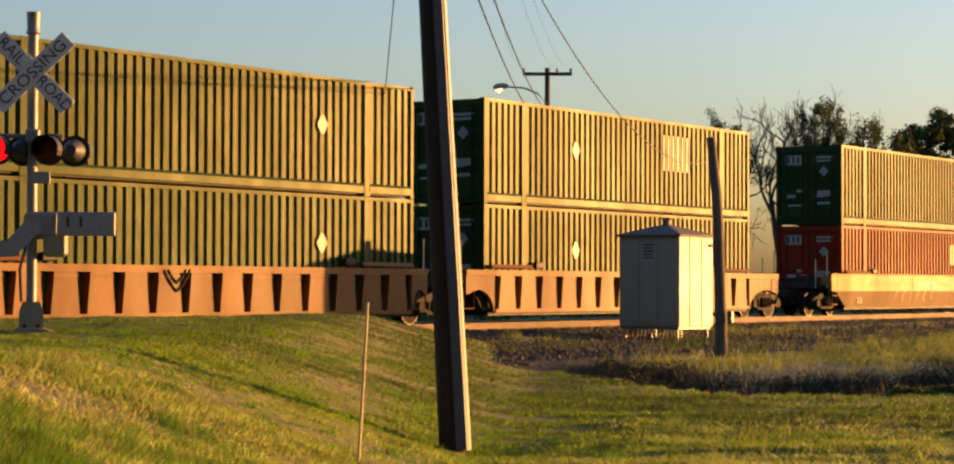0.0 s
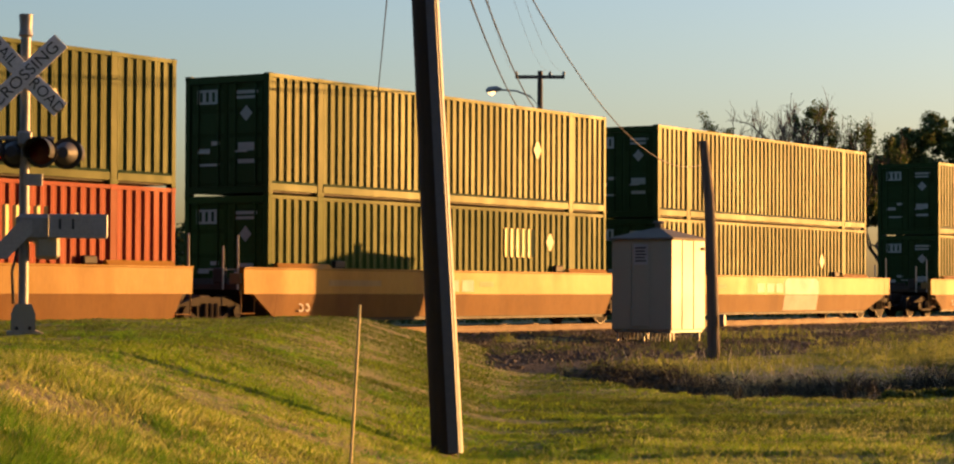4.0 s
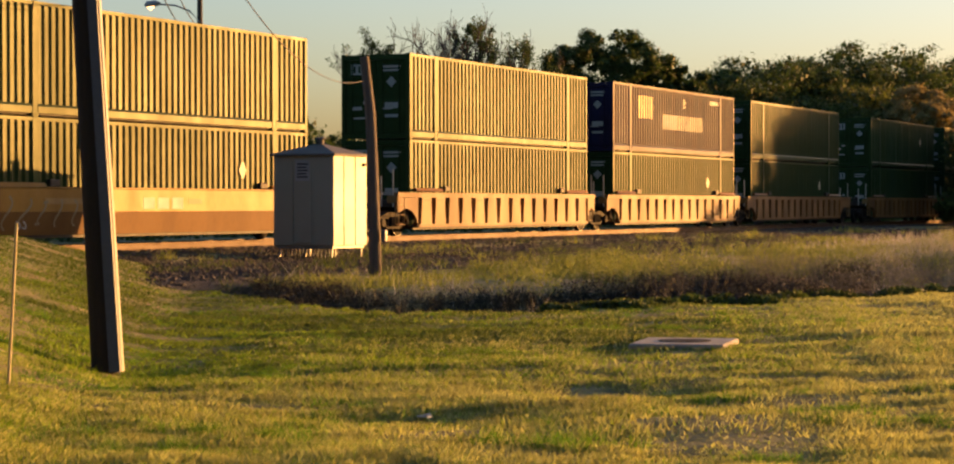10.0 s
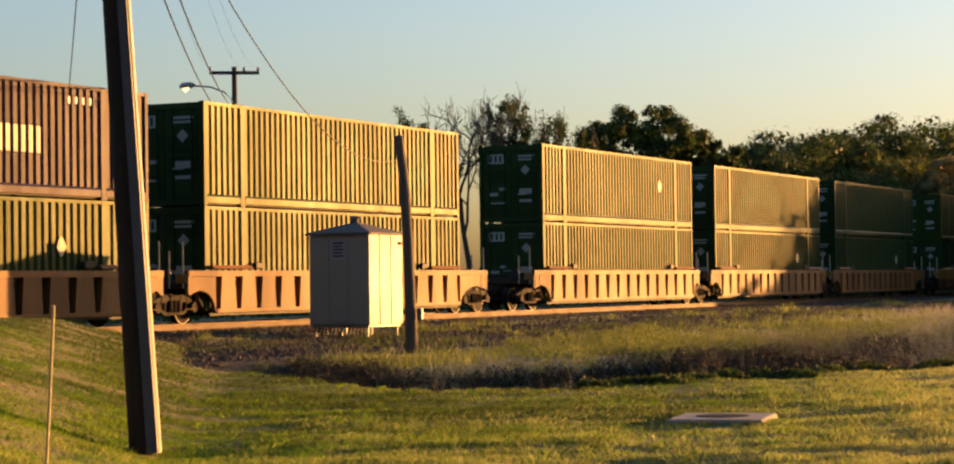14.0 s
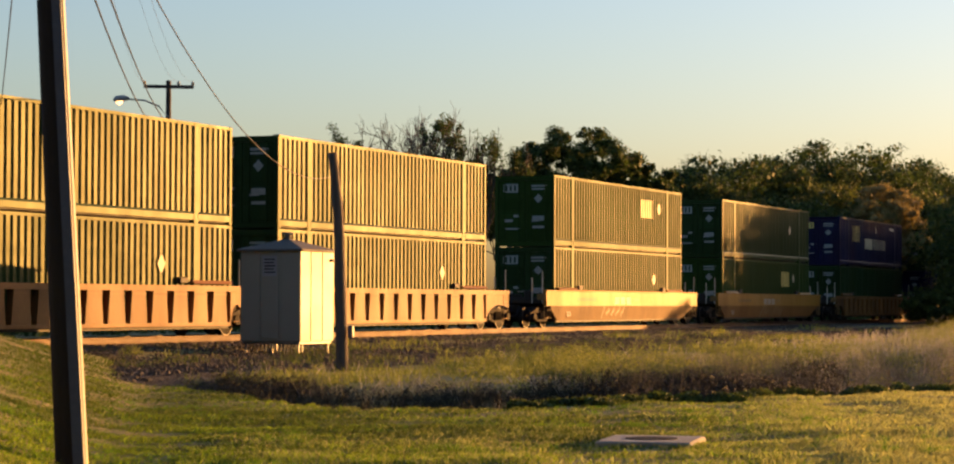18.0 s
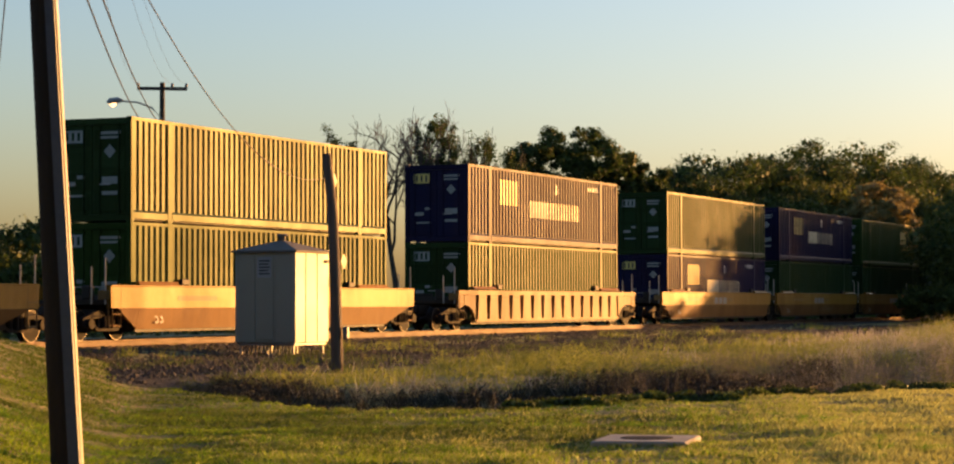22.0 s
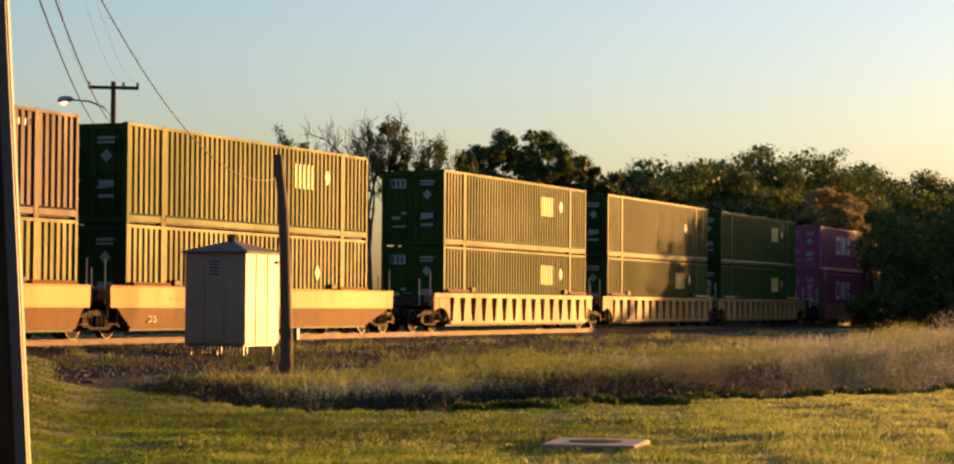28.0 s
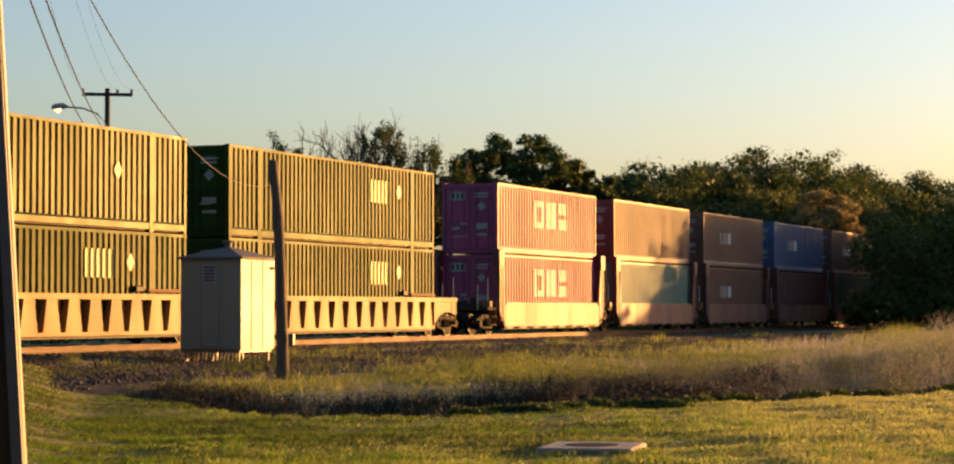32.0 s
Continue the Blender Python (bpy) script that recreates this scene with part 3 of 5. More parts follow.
# ---------------------------------------------------------------- rail cars
def text_mesh(word, size, mat, parent, at, name="lettering"):
    cu = bpy.data.curves.new(name, "FONT")
    cu.body, cu.size, cu.align_x, cu.align_y, cu.extrude = word, size, "CENTER", "CENTER", 0.004
    tmp = new(name, cu)
    dg = bpy.context.evaluated_depsgraph_get()
    me = bpy.data.meshes.new_from_object(tmp.evaluated_get(dg))
    bpy.data.objects.remove(tmp)
    me.materials.clear()
    me.materials.append(mat)
    ob = new(name, me)
    ob.parent = parent
    ob.matrix_basis = at
    return ob


MAT["truck_frame"] = material("dusty cast steel", (0.020, 0.015, 0.012), 0.65, 0.0, (0.03, 0.022, 0.018), 0.7, 4, 30, spec=0.05)
MAT["worn_rim"] = material("worn wheel rim", (0.10, 0.07, 0.05), 0.5, 0.3)
# near-black brown for the platforms and bulkheads at the car ends
MAT["car_end_dark"] = material("dark rail car ends", (0.030, 0.021, 0.015), 0.7, 0.0, (0.055, 0.034, 0.02), 0.6, 3, 30, spec=0.15)
MAT["old_spray"] = material("faded spray paint", (0.15, 0.11, 0.055), 0.6, 0, (0.10, 0.07, 0.03), 0.6, 2, 20)
MAT["spray"] = material("pale grey spray paint", (0.25, 0.225, 0.20), 0.6, 0, (0.19, 0.165, 0.14), 0.6, 2, 20)


def build_truck(ob, y, name="truck"):
    truck = thing_part(name, ob, pose(0, y, 0))
    for side in (1, -1):
        x = side * 0.98
        frame_m = Mesh().prism([(-1.18, 0.60), (1.18, 0.60), (0.5, 0.80), (-0.5, 0.80)], "x", *sorted((x, x + side * 0.15)))
        frame_m.prism([(-0.75, 0.42), (-0.48, 0.26), (0.48, 0.26), (0.75, 0.42), (0.70, 0.48), (0.44, 0.35), (-0.44, 0.35), (-0.70, 0.48)], "x", *sorted((x, x + side * 0.15)))
        for e in (-1, 1):
            frame_m.prism([(e * 1.18, 0.605), (e * 1.12, 0.36), (e * 0.70, 0.36), (e * 0.66, 0.605)], "x", *sorted((x, x + side * 0.13)))
            frame_m.prism([(e * 0.30, 0.352), (e * 0.42, 0.352), (e * 0.42, 0.598), (e * 0.30, 0.598)], "x", *sorted((x, x + side * 0.13)))
        for yy in (-0.9, 0.9):
            frame_m.disc(*sorted((x + side * 0.1, x + side * 0.24)), yy, 0.46, 0.14, 12)
        for yy in (-0.2, 0.0, 0.2):
            frame_m.tube([(x + side * 0.16, yy, 0.34), (x + side * 0.16, yy, 0.66)], 0.07, 8)
        part("side_frame", frame_m, MAT["truck_frame"], truck)
    part("bolster", Mesh().soft(-1.0, 1.0, -0.22, 0.22, 0.5, 0.85, 0.04), MAT["steel"], truck)
    for yy in (-0.9, 0.9):
        ws = Mesh()
        for side in (1, -1):
            ws.disc(*sorted((side * 0.70, side * 0.82)), 0, 0, 0.42, 28)
            ws.disc(*sorted((side * 0.66, side * 0.70)), 0, 0, 0.445, 28)
            ws.disc(*sorted((side * 0.82, side * 0.845)), 0, 0, 0.13, 14)
        ws.tube([(-0.95, 0, 0), (0.95, 0, 0)], 0.08, 10)
        axle = part("wheelset", ws, MAT["wheel"], truck, "worn steel wheels on one axle", True)
        axle.matrix_parent_inverse = pose(0, yy, 0.42)
        for side in (1, -1):
            part("rim", Mesh().ring("x", *sorted((side * 0.815, side * 0.826)), 0.418, 0.400), MAT["worn_rim"], axle, "polished rim")
    return truck


def thing_part(name, parent, at):
    ob = new(name)
    ob.empty_display_size = 0.1
    ob.parent = parent
    ob.matrix_basis = at
    return ob


def arch(u0, u1, z0, z1, n=7):
    """The cut-out over a wheel, from (u0, z0) over a rounded crown down to (u1, z1)."""
    top = z0 + 0.12
    line = [(u0 + (u1 - u0) * 0.18, z0 + 0.08), (u0 + (u1 - u0) * 0.35, top)]
    return line + [(u0 + (u1 - u0) * (0.35 + 0.65 * math.sin(math.pi / 2 * i / n)), z1 + (top - z1) * math.cos(math.pi / 2 * i / n)) for i in range(1, n + 1)]


def build_well_car(label, style, near_end, far_end, length=16.154):
    """A well unit; near_end and far_end: 'shared' between two units, or 'coupler'."""
    ob = thing("well_car", label, "rail car", group="well cars of the train")
    L = length
    colour = {"rib": "car_rib", "pale": "car_pale", "flat": "car_yellow", "tall": "car_red"}[style]
    mat = MAT[colour]
    a = -1.10 if near_end == "shared" else -1.25
    b = L + (0.42 if far_end == "shared" else 1.85)
    top = 1.46
    for side in (1, -1):
        s = side
        if style in ("rib", "pale"):
            part("top_sill", Mesh().prism([(s * 1.24, 1.30), (s * 1.475, 1.30), (s * 1.475, top), (s * 1.24, top)], "y", a, b), mat, ob)
            part("bottom_sill", Mesh().prism([(s * 1.26, 0.30), (s * 1.475, 0.30), (s * 1.475, 0.40), (s * 1.26, 0.40)], "y", 0.35, L - 0.35), mat, ob)
            part("side_sheet", Mesh().prism([(s * 1.235, 0.401), (s * 1.250, 0.401), (s * 1.250, 1.299), (s * 1.235, 1.299)], "y", 0.3, L - 0.3), mat, ob)
            n = 14
            for i in range(n):
                y = 0.4 + (L - 0.8) * (i + 0.5) / n
                lo, hi = (0.435, 0.345) if style == "rib" else (0.42, 0.26)
                part("rib", Mesh().prism([(y - lo, 0.402), (y + lo, 0.402), (y + hi, 1.21), (y + hi, 1.298), (y - hi, 1.298), (y - hi, 1.21)], "x", *sorted((s * 1.252, s * 1.462))), mat, ob)
                part("rib_flange", Mesh().box(*sorted((s * 1.463, s * 1.474)), y - hi - 0.02, y + hi + 0.02, 1.19, 1.235), mat, ob)
            for y0, y1, k in ((a, 0.3, 1), (L - 0.3, b, -1)):
                outer = y0 if k > 0 else y1
                inner = y1 if k > 0 else y0
                part("end_gusset", Mesh().prism([(inner, 0.30), (inner, 1.29), (outer, 1.29), (outer, 0.80), (outer + k * 0.12, 0.80)] + arch(outer + k * 0.12, inner - k * 0.02, 0.80, 0.30), "x", *sorted((s * 1.33, s * 1.45))), mat, ob)
        elif style == "flat":
            prof_top = [(a + 0.02, 0.88), (a, top), (b, top), (b - 0.02, 0.88)]
            part("side_panel", Mesh().prism(prof_top, "x", *sorted((s * 1.31, s * 1.46))), mat, ob)
            lower = Mesh()
            for y0, y1 in ((0.15, L - 0.15),):
                lower.prism([(s * 1.31, 0.30), (s * 1.36, 0.30), (s * 1.458, 0.876), (s * 1.31, 0.876)], "y", y0, y1)
            for y0, y1 in ((a + 0.35, 0.15), (b - 0.35, L - 0.15)):
                lower.add([(s * 1.31, y0, 0.876), (s * 1.455, y0, 0.876), (s * 1.31, y1, 0.876), (s * 1.455, y1, 0.876), (s * 1.31, y1, 0.32), (s * 1.36, y1, 0.32)], [(0, 1, 3, 2), (0, 4, 5, 1), (1, 5, 3), (0, 2, 4), (2, 3, 5, 4)])
            part("lower_panel", lower, MAT["car_lower"], ob, "rust-brown lower side")
            part("sill_lip", Mesh().soft(*sorted((s * 1.30, s * 1.49)), a, b, top, top + 0.05, 0.012), mat, ob)
        else:
            part("side_panel", Mesh().prism([(0.25, 0.32), (0.1, 1.0), (0.45, 1.30), (L - 0.45, 1.30), (L - 0.1, 1.0), (L - 0.25, 0.32)], "x", *sorted((s * 1.31, s * 1.44))), mat, ob)
            for y in np.linspace(0.6, L - 0.6, 8):
                part("foot_step", Mesh().soft(*sorted((s * 1.40, s * 1.47)), y - 0.3, y + 0.3, 0.26, 0.34, 0.02), mat, ob)
            for y, k in ((0.0, -1), (L, 1)):
                part("end_post", Mesh().prism([(y - k * 0.05, 0.4), (y + k * 0.35, 0.9), (y + k * 0.4, 3.3), (y + k * 0.05, 3.3), (y - k * 0.25, 1.4)], "x", *sorted((s * 1.25, s * 1.46))), MAT["maroon"], ob, "dark maroon end post")
                part("post_cap", Mesh().soft(*sorted((s * 1.20, s * 1.50)), *sorted((y - k * 0.1, y + k * 0.5)), 2.75, 3.45, 0.03), MAT["maroon"], ob, "dark maroon post cap")
                lad = Mesh()
                for u in (0.12, 0.5):
                    lad.tube([(s * 1.50, y + k * u, 0.45), (s * 1.50, y + k * u, 2.7)], 0.018, 6)
                for z in np.arange(0.6, 2.7, 0.32):
                    lad.tube([(s * 1.50, y + k * 0.12, z), (s * 1.50, y + k * 0.5, z)], 0.014, 6)
                part("ladder", lad, mat, ob)
        if style != "tall":
            for y0, y1 in ((0.2, 2.3), (L - 2.4, L - 0.2)):
                part("container_guide", Mesh().prism([(s * 1.325, top + 0.052), (s * 1.47, top + 0.052), (s * 1.40, top + 0.15), (s * 1.325, top + 0.15)], "y", y0, y1), mat, ob)
            for y in (2.7, L - 2.9):
                part("lock_block", Mesh().soft(*sorted((s * 1.32, s * 1.44)), y - 0.22, y + 0.22, top + 0.052, top + 0.24, 0.03), MAT["steel"], ob)
    part("well_floor", Mesh().box(-1.3, 1.3, 0.2, L - 0.2, 0.22, 0.33), MAT["steel"], ob)
    for y, kind, k in ((a, near_end, 1), (b, far_end, -1)):
        inner = 0.1 if k > 0 else L - 0.1
        y0, y1 = sorted((y, inner))
        part("end_platform", Mesh().box(-1.28, 1.28, y0, y1, 0.98, 1.10), MAT["car_end_dark"], ob, "dark end platform")
        part("bulkhead", Mesh().prism([(inner, 0.35), (inner, 1.25), (inner - k * 0.25, 1.25), (inner - k * 0.6, 0.98), (inner - k * 0.1, 0.35)], "x", -1.26, 1.26), MAT["car_end_dark"], ob)
        for x in (1.30, 0.86):
            part("grab_post", Mesh().tube([(x, y - k * 0.03, 0.98), (x, y - k * 0.03, 2.25 if x > 1 else 2.0)], 0.026, 6), MAT["pale_bar"], ob, "thin pale grab post")
        u = y - k * 0.06
        part("step_stirrup", Mesh().tube([(1.38, u + k * 0.55, 1.0), (1.38, u + k * 0.55, 0.42), (1.38, u + k * 0.05, 0.42), (1.38, u + k * 0.05, 1.0)], 0.02, 6), MAT["car_pale"], ob, "pale bent step")
        part("end_box", Mesh().soft(1.08, 1.4, *sorted((u - k * 0.02, u + k * 0.30)), 1.11, 1.36, 0.02), MAT["car_pale"], ob, "small pale equipment box")
        part("air_valve", Mesh().soft(0.5, 0.8, *sorted((u + k * 0.05, u + k * 0.3)), 1.11, 1.5, 0.04), MAT["steel"], ob)
        part("end_brace", Mesh().tube([(1.3, u + k * 0.1, 1.45), (0.2, u + k * 0.1, 1.45)], 0.018, 6), MAT["grey_mark"], ob)
        if kind == "coupler":
            lad = Mesh()
            for v in (0.1, 0.5):
                lad.tube([(1.45, y + k * v, 0.35), (1.45, y + k * v, 1.44)], 0.016, 6)
            for z in (0.4, 0.72, 1.04):
                lad.tube([(1.45, y + k * 0.1, z), (1.45, y + k * 0.5, z)], 0.014, 6)
            part("ladder", lad, MAT["car_pale"], ob, "pale side ladder")
        if kind == "coupler":
            draft = Mesh().soft(-0.22, 0.22, *sorted((y + k * 0.3, y - k * 0.75)), 0.62, 0.92, 0.03)
            draft.soft(-0.16, 0.16, *sorted((y - k * 0.7, y - k * 1.05)), 0.66, 0.94, 0.05)
            part("coupler", draft, MAT["steel"], ob)
            hose = [(0.35, y - k * 0.1, 0.85), (0.36, y - k * 0.5, 0.5), (0.3, y - k * 0.9, 0.45)]
            part("brake_hose", Mesh().tube(hose, 0.028, 6), MAT["black"], ob)
            part("brake_wheel", Mesh().disc(-0.32, 0.32, y + k * 0.2, 1.3, 0.05, 10), MAT["steel"], ob)
            build_truck(ob, y + k * 0.35)
        elif k < 0:
            build_truck(ob, L + 1.42)
    if style == "flat":
        for y0, y1 in ((2.2, 4.4), (9.0, 9.7)):
            part("reporting_mark", Mesh().box(1.461, 1.465, y0, y1, 1.08, 1.22), MAT["car_pale"], ob, "worn pale lettering bars")
        for k in range(3):
            part("side_letter", Mesh().box(1.461, 1.466, 6.7 + 0.72 * k, 7.25 + 0.72 * k, 0.95, 1.25), MAT["spray"], ob, "worn pale block shape")
        text_mesh("53", 0.50, MAT["spray"], ob, pose(1.424, 1.25, 0.60, 81, 0, 90))
    return ob


# ---------------------------------------------------------------- the train
# start of each container stack along the track at the first moment, rail car style, ends, upper and lower load
CONSIST = [
    (31.6, "rib", "shared", "shared", "green", "green"), (51.1, "rib", "shared", "coupler", "green_near", "green_near"),
    (74.7, "flat", "coupler", "shared", "green", "red"), (94.2, "flat", "shared", "shared", "green", "green_square"), (113.6, "flat", "shared", "coupler", "green_plain", "green"),
    (137.0, "flat", "coupler", "shared", "green", "green_plain"), (156.6, "flat", "shared", "shared", "green_plain", "blue"), (175.6, "flat", "shared", "coupler", "green_plain", "green"),
    (198.9, "rib", "coupler", "shared", "green_plain", "green_plain"), (218.0, "rib", "shared", "shared", "blue", "green"), (236.9, "rib", "shared", "coupler", "green_plain", "green"),
    (260.2, "rib", "coupler", "shared", "green", "green_plain"), (279.4, "rib", "shared", "shared", "green_plain", "green"), (298.4, "rib", "shared", "coupler", "green_plain", "green"),
    (321.5, "flat", "coupler", "coupler", "green_square", "green"), (344.1, "flat", "coupler", "coupler", "green", "green_square"), (367.2, "rib", "coupler", "coupler", "blue", "green_plain"),
    (390.2, "flat", "coupler", "shared", "green_plain", "blue"), (409.1, "flat", "shared", "shared", "blue", "green_plain"), (427.8, "flat", "shared", "coupler", "green_square", "green"),
    (450.8, "pale", "coupler", "shared", "green_square", "green_square"), (470.0, "pale", "shared", "shared", "green", "green_square"), (488.8, "pale", "shared", "coupler", "green_square", "green_square"),
    (511.7, "tall", "coupler", "shared", "magenta", "magenta"), (526.5, "tall", "shared", "shared", "maroon", "teal"), (541.3, "tall", "shared", "shared", "brown", "brown"),
    (556.1, "tall", "shared", "shared", "sky_blue", "maroon"), (570.9, "tall", "shared", "shared", "brown_plain", "dark_green"),
]
LOADS = {
    "green": ("green corrugated steel freight container with dusty sides", "green", 16.154, "dot"),
    "green_near": ("green corrugated steel freight container with a pale placard", "green", 16.154, "near_dot"),
    "green_plain": ("plain green corrugated steel freight container", "green", 16.154, ""),
    "green_square": ("dull green corrugated freight container with a faded square emblem", "green_dull", 16.154, "square"),
    "red": ("red corrugated freight container with faded pale emblem", "red", 16.154, "square"),
    "blue": ("dark blue corrugated freight container with cream lettering band", "blue", 16.154, "banner"),
    "magenta": ("magenta corrugated freight container with large white shapes", "magenta", 12.19, "initials"),
    "maroon": ("plain maroon corrugated freight container", "maroon", 12.19, ""),
    "teal": ("pale teal corrugated freight container", "teal", 12.19, ""),
    "brown": ("brown corrugated freight container with small white marks", "brown", 12.19, "small"),
    "brown_plain": ("brown corrugated freight container in tree shade", "brown", 12.19, "small"),
    "sky_blue": ("blue corrugated freight container with small white marks", "sky_blue", 12.19, "small"),
    "dark_green": ("dark green corrugated freight container in tree shade", "dark_green", 12.19, ""),
}
CAR_LABEL = {"rib": "orange-tan well car with ribbed rusty sides", "flat": "faded yellow well car with smooth sides and rusty bottom",
             "pale": "pale tan well car with ribbed sides", "tall": "red-brown well car with tall end posts"}
MOVING = []


def scrawl(car, y0, y1, z0, z1, seed, strokes, mat="old_spray"):
    """Loose spray-paint strokes over the near side of a smooth-sided car."""
    rng = np.random.default_rng(seed)

    def face(z):
        return 1.467 if z > 0.878 else 1.368 + (z - 0.30) * 0.165
    for k in range(strokes):
        cy = y0 + (y1 - y0) * (k + 0.5) / strokes
        lean, curl = rng.uniform(0.2, 0.9), rng.uniform(0.5, 2.2)
        ry, rz = (y1 - y0) / strokes * rng.uniform(0.35, 0.6), (z1 - z0) * rng.uniform(0.3, 0.5)
        line = [(cy + ry * lean * t + 0.3 * ry * math.sin(curl * 3 * t), (z0 + z1) / 2 + rz * (t + 0.25 * math.sin(2 * curl * t))) for t in np.linspace(-1, 1, 12)]
        m, w, edge = Mesh(), 0.035, []
        for i, (p, q) in enumerate(line):
            u, v = line[min(i + 1, 11)]
            p0, q0 = line[max(i - 1, 0)]
            n = Vector((-(v - q0), u - p0)).normalized() * w
            edge += [(face(q), p - n.x, q - n.y), (face(q), p + n.x, q + n.y)]
        m.add(edge, [(2 * i, 2 * i + 2, 2 * i + 3, 2 * i + 1) for i in range(11)])
        if m.f:
            part("graffiti_stroke", m, MAT[mat], car, "faded spray-paint stroke")


SCRAWLS = {2: (4.4, 8.6, 0.5, 1.25, 6), 6: (0.4, 4.2, 0.4, 0.85, 6), 7: (0.3, 4.6, 0.4, 1.3, 6), 15: (6.2, 10.4, 0.36, 0.85, 8), 14: (5.0, 8.0, 0.4, 0.85, 5), 18: (8.0, 11.0, 0.4, 0.85, 5)}


def build_train():
    models, marked = {}, []
    for index, (y, style, near_end, far_end, upper, lower) in enumerate(CONSIST):
        key = (style, near_end, far_end)
        at = pose(TRACK_X, y, RAIL_Z)
        if key in models:
            car = copy_thing(models[key], at)
        else:
            car = models[key] = build_well_car(CAR_LABEL[style], style, near_end, far_end, 12.19 if style == "tall" else 16.154)
            car.matrix_basis = at
        MOVING.append((car, y, RAIL_Z))
        marked.append((index, car))
        for load, z in ((lower, 0.36), (upper, 0.36 + CONT_H)):
            at = pose(TRACK_X, y, RAIL_Z + z)
            if load in models:
                box = copy_thing(models[load], at)
            else:
                label, colour, length, logo = LOADS[load]
                box = models[load] = build_container("freight_container", label, colour, length, logo, CONT_W if length > 13 else 2.438)
                box.matrix_basis = at
            MOVING.append((box, y, RAIL_Z + z))
    # a slack chain looped over the side of the first car
    for r in (0.44, 0.30):
        line = [(1.485, 6.67 + r * u, 1.36 - (0.50 if r > 0.4 else 0.30) * (1 - abs(u)) ** 0.8) for u in (-1, -0.8, -0.6, -0.4, -0.2, -0.05, 0.05, 0.2, 0.4, 0.6, 0.8, 1)]
        part("slack_chain", Mesh().tube(line, 0.024, 6), MAT["steel"], marked[0][1], "dark slack chain")
    # a block of overspray that covers old lettering
    car = marked[4][1]
    patch = Mesh().prism([(8.8, 0.886), (11.6, 0.886), (11.6, 1.30), (11.35, 1.44), (9.1, 1.44), (8.8, 1.34)], "x", 1.4605, 1.468)
    part("spray_patch", patch, MAT["spray"], car, "pale grey overpainted block")
    low = Mesh().add([(1.376 + 0.1695 * (z - 0.34), y, z) for z in (0.34, 0.87) for y in (8.8, 10.1, 10.3, 11.55)], [(0, 1, 5, 4), (2, 3, 7, 6), (1, 2, 6, 5)])
    part("spray_patch", low, MAT["spray"], car, "pale grey overpainted block")
    for index, car in marked:
        if index in SCRAWLS:
            y0, y1, z0, z1, strokes = SCRAWLS[index]
            scrawl(car, y0, y1, z0, z1, 200 + index, strokes)


def run(t):
    """Metres that the train has gone at t seconds: it speeds up slightly."""
    return 13.0 * t + 0.011 * t * t


build_train()


